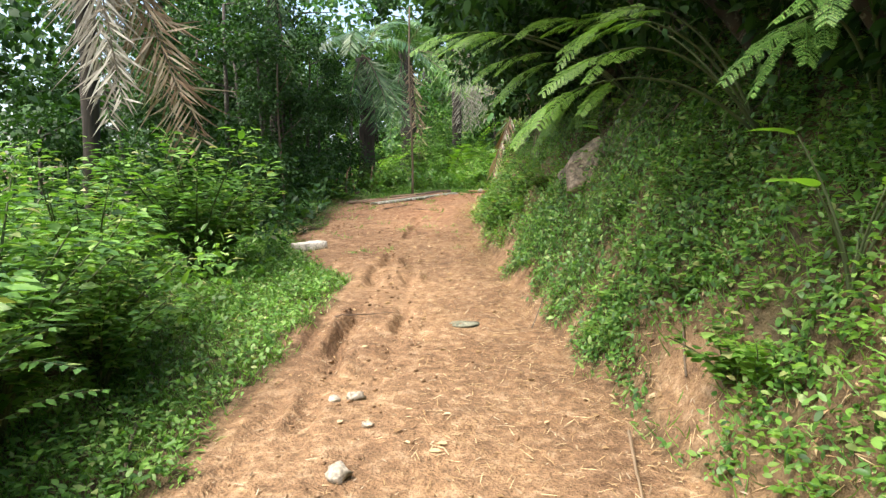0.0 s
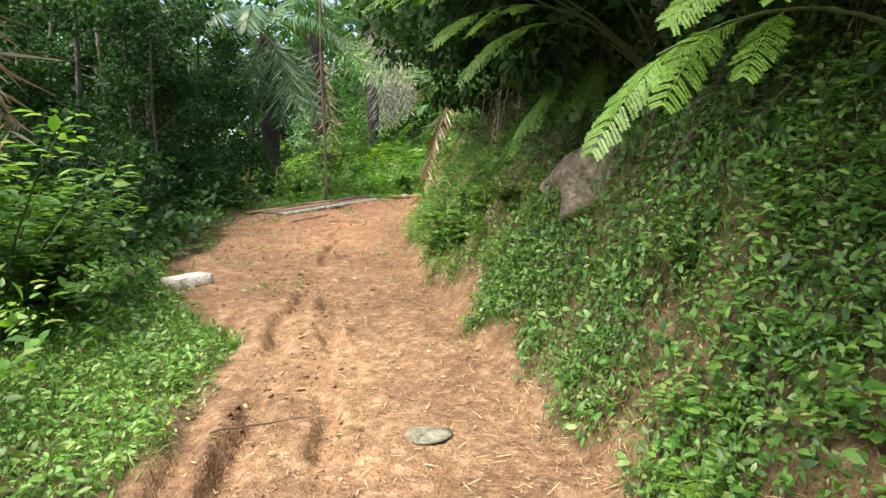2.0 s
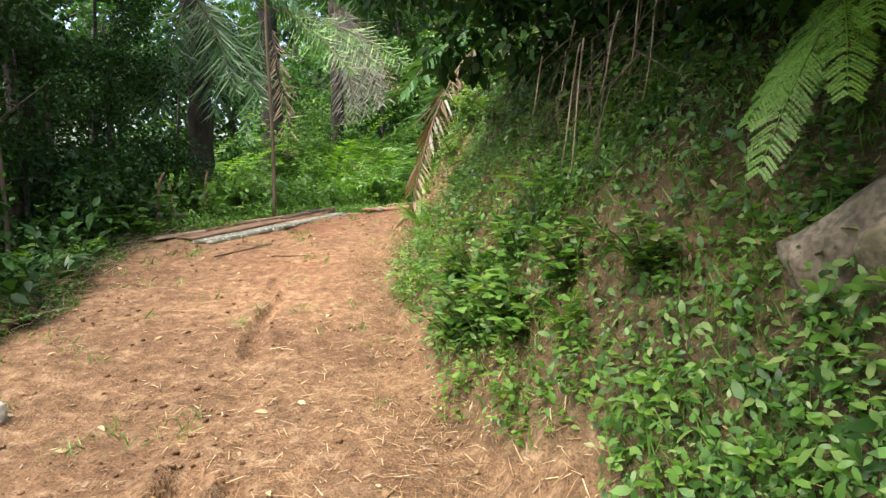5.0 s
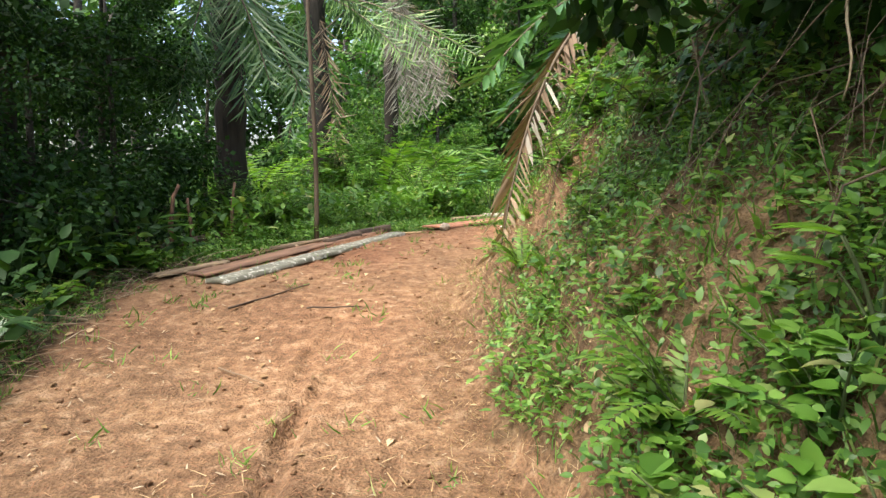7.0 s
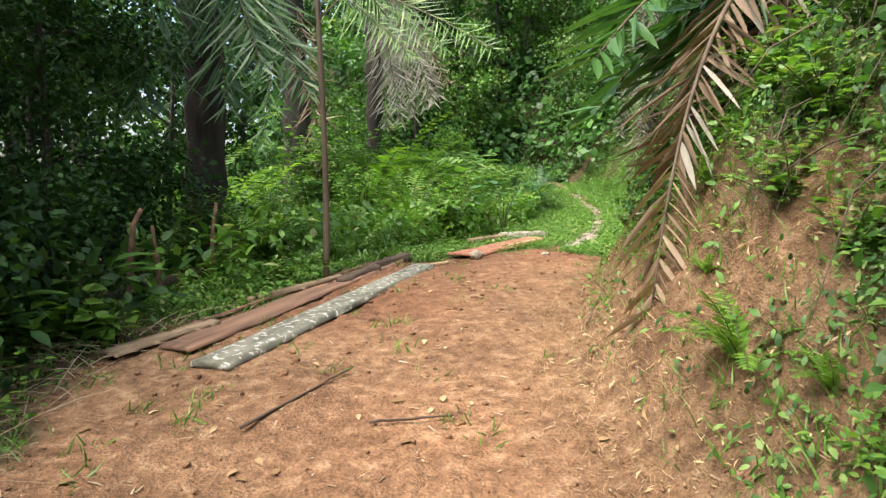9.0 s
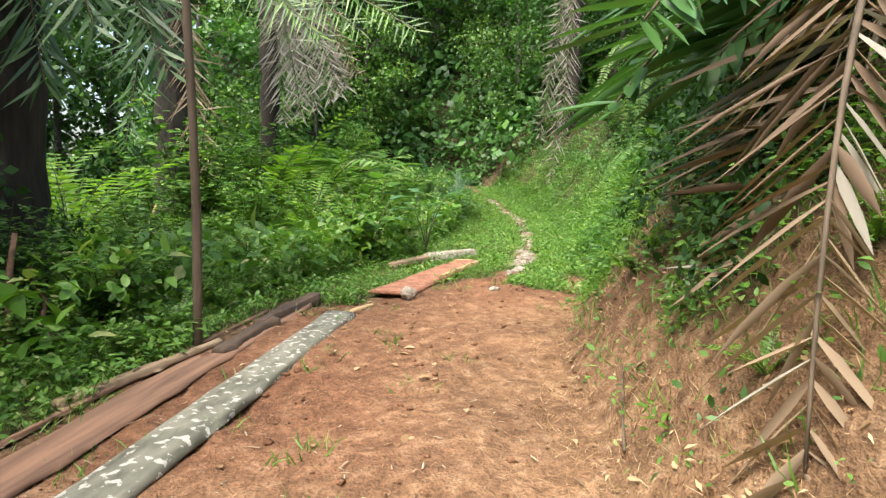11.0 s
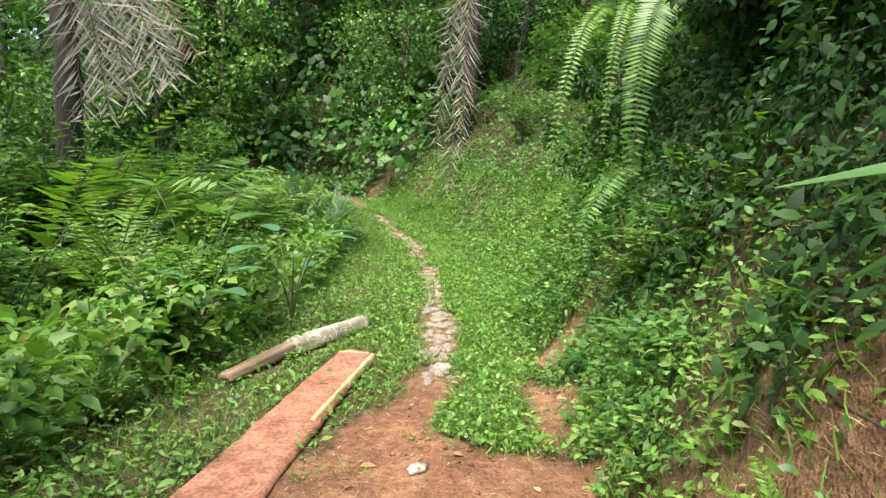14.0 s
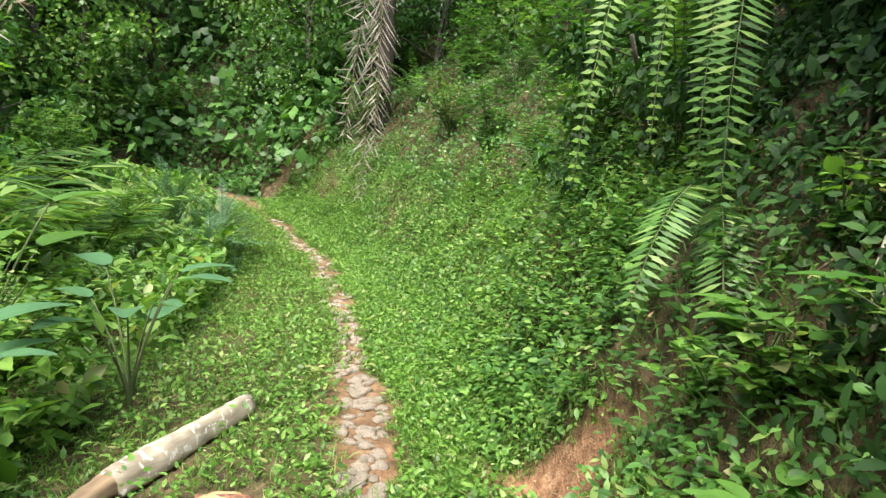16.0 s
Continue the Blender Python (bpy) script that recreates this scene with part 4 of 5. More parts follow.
def bank_palm():
    """A young palm on the bank, with heavy half-dry fronds hanging over the path."""
    x, y = 2.75, 13.75
    z = float(ground_z(x, y))
    t = thing("young_palm", x, y, z, "young palm on the bank with half-dry fronds over the path", "palm", "palms")
    piece("trunk", tube([(0, 0, -.2), (0, 0, .3), (-.05, -.02, .6)], (.15, .14, .1), 9), M_BARK, t, smooth=True)
    crown = np.array((-.05, -.02, .55))

    def rel(px, py, pz):
        return np.array((px - x, py - y, pz - z))
    hung_frond(t, (crown, rel(1.35, 13.25, 3.75), rel(.95, 12.86, 1.50)), (M_PALM, M_PALM, M_BROWN, M_BROWN, M_DRY), (-.30, .62, -.62), (.10, -.62, -.62), .64, .42, .021, 48, 301, .3)
    hung_frond(t, (crown, rel(1.75, 13.5, 3.3), rel(1.55, 13.3, 1.55)), (M_BROWN, M_BROWN, M_BROWN, M_DRY), (-.45, .78, -.36), (.2, -.5, -.7), .95, .35, .026, 42, 302, .25)
    hung_frond(t, (crown, rel(1.95, 13.75, 3.0), rel(1.75, 13.55, 1.75)), (M_BROWN, M_DRY, M_BROWN), (-.42, .74, -.45), (.3, .5, -.7), 1.0, .4, .026, 38, 303, .2)
    hung_frond(t, (crown, rel(1.7, 13.7, 3.95), rel(1.0, 13.8, 2.98)), (M_PALM, M_PALM), (-.5, .8, -.2), (-.25, -.7, -.35), .9, .6, .036, 30, 304, .3)
    hung_frond(t, (crown, rel(1.9, 14.4, 3.6), rel(1.3, 14.45, 2.7)), (M_PALM, M_PALM, M_PALM), (-.45, .75, -.4), (-.6, -.6, -.25), .75, .5, .032, 26, 305, .3)
    hung_frond(t, (crown, rel(2.2, 13.9, 3.6), rel(1.6, 14.1, 2.9)), (M_PALM, M_PALM), (-.4, .8, -.35), (-.5, -.4, -.6), .9, .5, .036, 24, 306, .3)
    for i, a in enumerate((20, 75, 330, 290)):
        frond_between(t, crown, (1.5 * math.cos(radians(a)), 1.5 * math.sin(radians(a)), 1.4), .8, 36, .6, .045, M_PALM, 96 + i, (0, 0, 1), .3, .12, stalk_mat=M_STEM)


bank_palm()


def dead_frond(x, y, tip, label, seed):
    """A withered frond lying down the bank."""
    z = float(ground_z(x, y))
    t = thing("dead_frond", x, y, z, label, "dead frond", "dead fronds")
    d = np.array(tip) - np.array((x, y, z))
    hung_frond(t, ((0, 0, .05), d * .5 + np.array((0, 0, .35)), d), (M_BLEACHED, M_DRY, M_BLEACHED), unit(d) * .8 + np.array((-.3, -.2, -.5)), unit(d) * .6 + np.array((.1, .3, -.6)), .5, .4, .012, 14, seed, .25)


dead_frond(4.25, 17.15, (3.62, 16.95, 2.45), "bleached withered frond lying down the shaded bank", 311)
dead_frond(4.1, 16.8, (3.5, 16.65, 2.5), "bleached withered frond lying down the shaded bank", 312)


def fern(x, y, label, tips, leaflet, pairs, seed, mat=M_COVER, width=.035, high=.15, lift=.3, hang=.25):
    z = float(ground_z(x, y))
    t = thing("fern", x, y, z - .03, label, "fern", "ferns")
    for i, p in enumerate(tips):
        frond_between(t, (0, 0, .02), (p[0] - x, p[1] - y, p[2] - z), lift, pairs, leaflet, width, mat, seed + i, (-1, 0, 2), hang, .08, 12, .007, .15, stalk_mat=M_STEM)
    return t


def hanging_fern(x, y, label, fronds, seed):
    """Fronds that rise from the root on the bank, arch over and hang straight down."""
    z = float(ground_z(x, y))
    t = thing("fern", x, y, z - .03, label, "fern", "ferns")
    s = np.linspace(0, 1, 24)[:, None]
    for i, (top, tip, leaflet, width, pairs, mat) in enumerate(fronds):
        a, b = np.array(top) - (x, y, z), np.array(tip) - (x, y, z)
        c, e = np.array((a[0] * .35, a[1] * .35, a[2] + .9)), a + (0, 0, .75)
        path = 3 * s * (1 - s) ** 2 * c + 3 * s ** 2 * (1 - s) * e + s ** 3 * b
        st, lf = feather(path, pairs, leaflet, width, .12, 14, .12, .06, .006, .3, (-.75, -.65, .15), np.random.default_rng(seed + i))
        f = piece("frond", lf, mat, t)
        piece("stalk", st, M_STEM if mat != M_DRY else M_TWIG, f, smooth=True)


hanging_fern(4.9, 18.5, "tall fern with pale narrow fronds hanging over the bank", (
    ((3.62, 18.0, 3.65), (3.37, 18.0, 2.86), .085, .021, 78, M_LIME), ((3.96, 18.0, 3.71), (3.87, 18.0, 3.04), .075, .02, 70, M_LIME)), 110)
hanging_fern(4.75, 17.7, "dark green fern with broad fronds hanging from the bank", (
    ((3.72, 17.6, 3.58), (3.77, 17.6, 2.82), .17, .019, 88, M_COVER), ((3.95, 17.85, 3.6), (3.93, 17.8, 2.95), .13, .019, 76, M_COVER)), 120)


def dead_stalk(p, q, r, label, mat):
    p, q = np.array(p), np.array(q)
    g = np.random.default_rng(int(abs(p[0]) * 1000))
    s = np.linspace(0, 1, 7)[:, None]
    path = (q - p) * s + .03 * g.normal(size=(7, 3)) * s * (1 - s) * 3
    t = thing("dead_stalk", *p, label, "stalk", "dead stalks")
    piece("stem", tube(path, np.linspace(r, r * .5, 7), 6), mat, t, smooth=True)


fern(4.3, 17.9, "small fern low on the bank", [(3.45, 17.75, 2.4), (3.7, 17.5, 2.1), (3.9, 17.4, 1.9)], .15, 36, 130, M_COVER, .022, lift=.5)
rosette = feather_shrub("small bright green fern on the bank", 11, .42, M_LIME, 141, 18, .075, .02, (25, 70), 60, .1, name="fern", category="fern", start=.08)
for x, y, s in ((.92, 12.05, 1.0), (.9, 9.7, 1.2), (1.15, 13.2, .6), (2.1, 15.4, .6), (1.35, 13.0, .5), (1.1, 12.6, .45), (.95, 11.6, .5), (1.7, 14.2, .5), (1.2, 4.4, .8), (1.5, 3.0, 1.0), (5.6, 20.6, .8), (1.9, 14.8, .7), (1.0, 8.3, .7)):
    tagged(put(rosette, x, y, x * 900, s), group="small ferns")
clear(rosette)


def bipinnate(base, way, up, length, pinna, gen, pairs=13, leaflets=15):
    """A twice-feathered leaf: pinnae on both sides of a stalk, each set with small narrow leaflets."""
    s = np.linspace(0, 1, 10)[:, None]
    path = base + s * unit(way) * length + s ** 2 * np.array((0, 0, -.28 * length))
    q = np.linspace(.16, 1, pairs)
    P = along_line(path, q)
    T = unit(along_line(path, np.minimum(q + .03, 1)) - along_line(path, q - .03))
    S = unit(np.cross(T, up))
    prof = np.sin(np.pi * (.22 + .68 * (q - .16) / .84)) ** .6
    out = [tube(path[::3], np.linspace(.0035, .001, 4), 4, False)]
    for sg in (-1, 1):
        D = unit(sg * S * .85 + T * .5 + np.array((0, 0, -.18)) + .06 * gen.normal(size=S.shape))
        L = pinna * prof * gen.uniform(.9, 1.08, pairs)
        f = np.linspace(.06, 1, leaflets)
        Q = P[:, None] + D[:, None] * (L[:, None] * f)[..., None]
        Q[..., 2] -= .12 * L[:, None] * f ** 2
        N = unit(np.cross(D, T)) * sg
        W = np.cross(N, D)
        for side in (-1, 1):
            E = (side * W * .86 + D * .5)[:, None] + 0 * Q
            out.append(strew(STRIP, Q.reshape(-1, 3), E.reshape(-1, 3), np.repeat(N, leaflets, 0), pinna * .17, .36))
    return join(*out)


def feather_branch(x, y, label, branches, mat, seed):
    """A bough rooted in the bank with twice-feathered leaves along it."""
    z = float(ground_z(x, y))
    t = thing("feathery_bough", x, y, z - .05, label, "branch", "feathery boughs")
    gen = np.random.default_rng(seed)
    for p in branches:
        p1 = np.array(p, float) - np.array((x, y, z))
        s = np.linspace(0, 1, 14)[:, None]
        mid = p1 * .5 + np.array((.05, .05, .55))
        path = 2 * s * (1 - s) * mid + s ** 2 * p1
        twig = piece("twig", tube(path, np.linspace(.012, .003, 14), 5), M_STEM, t, smooth=True)
        for k, q in enumerate((.72, .8, .87, .93, .98)):
            P = along_line(path, np.array([q]))[0]
            T = unit(along_line(path, np.array([min(q + .03, 1)]))[0] - along_line(path, np.array([q - .03]))[0])
            side = unit(np.cross(T, (0, 0, 1))) * ((1 if k % 2 else -1) if k < 4 else 0)
            way = T + side * .5 + np.array((0, 0, .12 * gen.normal() - .05))
            up = np.array((-.25, -.45, 1.0)) + .25 * gen.normal(size=3)
            piece("feathered_leaf", bipinnate(P, way, up, gen.uniform(.26, .38), .07, gen), mat, twig)
    return t


feather_branch(2.05, 4.15, "bright lime feathery bough reaching over the path", [(.6, 3.9, 2.1), (.85, 3.85, 2.35), (.95, 4.05, 2.6), (1.15, 4.3, 2.75), (1.05, 5.0, 2.85)], M_LIME, 151)
# The lower bough's shade is put into a darker leaf material.
feather_branch(2.2, 3.3, "feathery bough on the bank, leaves toned darker for shade", [(1.42, 2.75, 2.25), (1.55, 2.6, 2.45)], M_COVER, 152)
feather_branch(1.95, 7.3, "light green feathery bough over the rock", [(1.15, 7.1, 2.28), (1.55, 7.0, 2.5)], M_LIME, 153)
feather_branch(2.0, 6.6, "lime feathery bough high over the path", [(-.05, 6.0, 2.95), (.3, 6.3, 3.0), (.5, 6.2, 2.75), (.9, 6.0, 3.1), (.2, 7.2, 3.2), (.75, 6.6, 2.7)], M_LIME, 154)

# feathered palms and bushes below the track
row([feather_shrub("low glossy palm bush with drooping feathered leaves", 15, 1.7, M_COVER, 161, 22, .42, .05, (35, 80), 85, .25),
     feather_shrub("bright green young palm bush", 13, 1.5, M_LIME, 162, 20, .34, .05, (45, 85), 80, .2)],
    [(2.1, 24.2, 1.0), (1.1, 23.0, .9), (1.3, 24.2, 1.7), (.3, 23.8, 1.8), (1.0, 25.4, 1.9), (2.4, 25.8, 1.5), (2.9, 24.9, 1.0), (1.9, 22.6, .8), (-.4, 22.6, .9), (3.0, 26.2, 1.0), (2.2, 27.4, 1.1), (0, 24.6, .9), (3.7, 28.2, .9), (-1.0, 20.4, .7)], "palm bushes")
row([feather_shrub("soft blue-green feathery bush beside the track", 46, .8, M_BLUE, 165, 26, .10, .012, (20, 85), 60, .1, high=.5)], [(4.75, 25.6, 1.1), (4.4, 26.6, 1.2), (4.2, 24.5, .9)], "feathery bushes")


def big_leaf_plant(x, y, tall, leaf, n, seed, label, mat=M_COVER):
    """A few very large leaves on upright stalks."""
    gen = np.random.default_rng(seed)
    t = thing("broad_leaf_plant", x, y, float(ground_z(x, y)) - .03, label, "plant", "broad-leaved plants")
    s = np.linspace(0, 1, 9)
    for i in range(n):
        a = i * 2.4 + gen.normal() * .3
        h = tall * gen.uniform(.6, 1)
        end = np.array((math.cos(a) * .3 * tall, math.sin(a) * .3 * tall, h))
        path = end * s[:, None] ** np.array((1.6, 1.6, .9))
        st = piece("stalk", tube(path, np.linspace(.004 + .007 * tall, .002 + .003 * tall, 9), 5), M_STEM, t, smooth=True)
        # blade: a bowed sheet with a midrib fold
        u, v = np.meshgrid(np.linspace(0, 1, 9), np.linspace(-1, 1, 5))
        w = .24 * np.sin(np.pi * u ** .75) ** .8
        B = np.stack([v * w, u, .1 * np.abs(v) * w * 2 - .28 * u ** 2], -1).reshape(-1, 3) * leaf * gen.uniform(.7, 1.1)
        q = (np.arange(4)[:, None] * 9 + np.arange(8)).ravel()
        F = np.concatenate([np.stack([q, q + 1, q + 10], 1), np.stack([q, q + 10, q + 9], 1)])
        piece("leaf_blade", turned((B, F), a - math.pi / 2, .35, end), mat, st, smooth=True)
    return t


big_leaf_plant(1.6, 21.3, 1.5, .6, 5, 171, "large broad-leaved plant among palm bushes")
big_leaf_plant(2.35, 20.6, .95, .4, 8, 172, "tall broad-leaved plant beside the track", M_BLUE)
big_leaf_plant(1.3, 19.7, .9, .4, 6, 173, "broad-leaved plant below the track", M_BLUE)
big_leaf_plant(-2.6, 13.5, .45, .3, 6, 174, "low broad-leaved plant at the path's edge")
big_leaf_plant(-2.3, 14.3, .5, .34, 7, 175, "low broad-leaved plant at the path's edge")
big_leaf_plant(1.75, 2.75, .8, .26, 6, 176, "pale broad-leaved plant on the bank", M_LIME)
big_leaf_plant(1.55, 6.15, .4, .22, 7, 177, "broad-leaved plant below the rock")
big_leaf_plant(1.15, 9.2, .35, .2, 8, 178, "bright broad-leaved plant at the bank's foot", M_LIME)
big_leaf_plant(3.3, 17.1, .3, .2, 9, 179, "pointed-leaved plant at the bank's foot", M_COVER)
big_leaf_plant(3.7, 17.35, .3, .22, 11, 181, "pointed-leaved plant at the bank's foot", M_COVER)
big_leaf_plant(3.9, 17.75, .28, .18, 11, 182, "pointed-leaved plant on the bank", M_MID)
big_leaf_plant(3.55, 16.9, .34, .22, 11, 183, "pointed-leaved plant on the bank", M_MID)
big_leaf_plant(3.3, 16.3, .32, .2, 9, 180, "pointed-leaved plant on the bank", M_COVER)


def slender(name, x, y, h, r, lean, mat, label, category):
    z = float(ground_z(x, y))
    s = np.linspace(0, 1, 10)
    p = np.stack([lean[0] * s, lean[1] * s + .03 * np.sin(5 * s), h * s - .2], 1)
    ob = piece(name, tube(p, np.linspace(r, r * .65, 10) * (1 + .05 * np.sin(30 * s)), 8), mat, None, "", True)
    ob.location = (x, y, z)
    return tagged(ob, label, category)


M_CANE = wood_material("cane", (.30, .22, .10), (.50, .38, .18), 5)
def sapling(x, y, h, r, lean, label):
    t = thing("sapling", x, y, float(ground_z(x, y)), label, "sapling", "saplings")
    s = np.linspace(0, 1, 10)
    p = np.stack([lean[0] * s + .02 * np.sin(7 * s), lean[1] * s + .03 * np.sin(5 * s), h * s - .2], 1)
    piece("trunk", tube(p, np.linspace(r, r * .6, 10) * (1 + .06 * np.sin(30 * s)), 8), M_TWIG, t, smooth=True)
    for k, a in ((.55, 40), (.7, 200), (.82, 320)):
        q = along_line(p, np.array([k]))[0]
        d = np.array((math.cos(radians(a)), math.sin(radians(a)), .9)) * .5
        piece("twig", tube([q, q + d * .5, q + d], (r * .35, r * .25, .004), 5), M_TWIG, t, smooth=True)


sapling(-.74, 15.7, 4.6, .03, (-.06, 0), "thin bare brown sapling below the path")
slender("bamboo_pole", -1.5, 25.4, 2.4, .06, (.05, 0), M_CANE, "upright yellow bamboo pole among shrubs", "bamboo pole")
slender("bamboo_pole", -2.2, 24.0, 2.3, .05, (.9, .2), M_CANE, "leaning pale bamboo pole among shrubs", "bamboo pole")
sapling(-3.1, 12.6, 3.2, .026, (-.1, .2), "thin bare sapling in the dark thicket")


def hanging_roots():
    P = []
    for i in range(260):
        y = rng.uniform(4.0, 12.5)
        if 6.2 < y < 7.8:
            y += 2.0
        r = rng.uniform(.7, 1.6)
        x = float(XR(y)) + r
        z = float(ground_z(x, y)) + rng.uniform(.1, .8)
        L = rng.uniform(.2, .95)
        sw = rng.normal(size=2) * .16
        w = rng.choice((.7, .8, 1.0, 1.6))
        P.append(tube([(x, y, z), (x - .14, y + sw[0] * .4, z - .2 * L), (x - .24 + sw[1], y + sw[0], z - L)], (.0034 * w, .0026 * w, .0012), 3, False))
    tagged(piece("hanging_roots", join(*P), M_TWIG), "thin dry roots and vines hanging down the bank", "roots", kind="stuff")


def hanging_stalk(x, y, z, length, r, sway, label, mat):
    t = thing("hanging_stalk", x, y, z, label, "stalk", "hanging stalks")
    s = np.linspace(0, 1, 8)[:, None]
    path = np.array((sway[0], sway[1], -length)) * s + .04 * np.sin(6 * s) * np.array((.3, 1, 0))
    piece("stem", tube(path, np.linspace(r, r * .5, 8), 6), mat, t, smooth=True)


for i in range(7):
    q = 8.4 + .2 * i + .1 * math.sin(9 * i)
    xx = float(XR(q)) + .85 + .1 * math.sin(4 * i)
    hanging_stalk(xx, q, float(ground_z(xx, q)) + .8, .6 + .2 * math.sin(5 * i), .006, (-.08, .1 * math.sin(3 * i)), "pale dry stalk hanging down the shaded bank", M_STRAWSTEM)


hanging_roots()


def edge_twigs():
    """Dead fern stalks and twigs tangled along the drop beside the path."""
    P = []
    for i in range(330):
        y = rng.uniform(10.0, 14.2)
        x = float(XL(y)) - rng.uniform(-.12, .5)
        z = float(ground_z(x, y))
        a, L = rng.uniform(0, 2 * np.pi), rng.uniform(.12, .5)
        d = np.array((math.cos(a) * L, math.sin(a) * L, rng.uniform(-.05, .35) * L))
        p = np.array((x, y, z + rng.uniform(0, .07)))
        P.append(tube([p, p + d * .5 + (0, 0, .04 * L), p + d], (.004, .003, .0012), 3, False))
    tagged(piece("dead_twigs", join(*P), M_DRY), "tangle of dead grey-brown twigs along the drop", "twigs", kind="stuff")


edge_twigs()
skirt = feather_shrub("dark palm fronds drooping below the path's edge", 12, 1.5, M_PALM, 166, 34, .42, .026, (5, 45), 60, .35, name="palm_bush", category="palm")
for x, y, turn, k in ((-3.1, 12.6, 40, 1.0), (-3.5, 13.6, 200, .9), (-3.2, 11.4, 110, .8)):
    tagged(put(skirt, x, y, turn, k), group="low palms")
clear(skirt)
lobed = shrub_proto("light green leafy weed at the drop's edge", .55, 7, 9, .17, M_LIME, 43, BROAD, .6)
for x, y, k in ((-2.62, 13.6, 1.0), (-2.28, 13.9, .8), (-2.4, 12.75, .6), (-2.1, 13.95, .6), (-2.55, 11.6, .6), (-2.75, 12.2, .7)):
    tagged(put(lobed, x, y, x * 700, k), group="weeds at the drop's edge")
clear(lobed)
lush = shrub_proto("lush light green weed with pointed leaves on the bank", .42, 8, 22, .08, M_GRASS, 44, BROAD, .9)
for x, y, k in ((.72, 9.35, 1.0), (.8, 9.0, 1.15), (.9, 8.75, 1.1), (.85, 9.7, .8), (1.05, 9.2, .9), (1.1, 8.5, .9), (1.2, 8.0, .8), (.95, 10.3, .6), (1.25, 11.9, .7), (1.3, 12.3, .8), (1.2, 11.3, .7), (1.45, 5.2, .8), (1.5, 3.9, .9), (1.45, 3.2, .9), (1.75, 6.1, .8),
                (3.55, 17.0, .9), (3.65, 17.3, .9), (3.4, 16.7, .9), (3.75, 17.55, .8), (3.5, 17.35, .6), (3.9, 17.2, 1.0), (3.3, 16.4, .8), (1.85, 14.9, .5), (1.55, 12.4, 1.0), (1.7, 12.9, 1.0), (1.85, 12.1, 1.1), (1.6, 11.5, 1.0)):
    tagged(put(lush, x, y, x * 1700 + y * 90, k), group="leafy weeds on the bank")
clear(lush)


# ---- rock, timber and stones ----
def stone_material(name, dark, light, scale, moss=None):
    m, n, l, b = material(name)
    big, fine = noise_fac(n, l, scale, 9), noise_fac(n, l, scale * 6, 8)
    c = ramp(n, l, big, ((.35, dark), (.62, light)))
    c = mix(n, l, .6, c, ramp(n, l, fine, ((.40, (.4, .4, .4)), (.53, (1.0, 1.0, 1.0)), (.62, (1.35, 1.35, 1.35)))), "MULTIPLY")
    if moss:
        c = mix(n, l, ramp(n, l, noise_fac(n, l, scale * .7, 6), ((.52, (0, 0, 0)), (.64, (1, 1, 1)))), c, moss)
    l.new(c, b.inputs["Base Color"])
    b.inputs["Roughness"].default_value = .9
    bump(n, l, b, fine, .8, .012)
    return m


M_ROCK = stone_material("rock", (.10, .078, .052), (.30, .235, .165), 6, (.12, .11, .05))
M_STONE = stone_material("stone", (.23, .19, .14), (.41, .35, .27), 9)
M_MOSSY = stone_material("mossy_stone", (.11, .115, .075), (.22, .215, .15), 9)
M_PALE = stone_material("pale_stone", (.26, .225, .17), (.44, .39, .31), 7)
M_LICHEN = wood_material("lichen_bark", (.075, .075, .052), (.21, .205, .155), 14, (1, .35, 1), (.40, .39, .34), .9, .7)
M_PALEBARK = wood_material("pale_bark", (.16, .13, .09), (.42, .37, .28), 14, (1, .3, 1), (.5, .48, .42), .9, .7)
M_PLANK = wood_material("weathered_plank", (.08, .045, .028), (.27, .15, .09), 16, (1, .08, 1))
M_FRESH = wood_material("fresh_wood", (.34, .22, .10), (.52, .37, .19), 18, (1, .08, 1), None, .75, .2)
M_PALEWOOD = wood_material("pale_wood", (.10, .065, .038), (.33, .235, .14), 22, (1, .06, 1))
M_DARKWOOD = wood_material("dark_wood", (.03, .018, .012), (.12, .08, .05), 16, (1, .1, 1))
M_SAWDUST = stone_material("sawdust", (.21, .085, .045), (.36, .165, .095), 8)


def boulder(rx, ry, rz, seed, rough=.22, rings=14, seg=20):
    th, ph = np.meshgrid(np.linspace(0, np.pi, rings), np.linspace(0, 2 * np.pi, seg, endpoint=False), indexing="ij")
    d = np.stack([np.sin(th) * np.cos(ph), np.sin(th) * np.sin(ph), np.cos(th)], -1)
    n = vnoise(d[..., 0] * 2 + d[..., 2], d[..., 1] * 2 - d[..., 2], .9, seed) + .5 * vnoise(d[..., 0] * 2 - d[..., 2], d[..., 1] * 2 + d[..., 2], .35, seed + 1)
    V = (d * (1 + rough * n)[..., None] * np.array((rx, ry, rz))).reshape(-1, 3)
    F = []
    for i in range(rings - 1):
        for j in range(seg):
            p, q = i * seg + j, i * seg + (j + 1) % seg
            F += [(p, p + seg, q), (q, p + seg, q + seg)]
    return V, np.array(F)


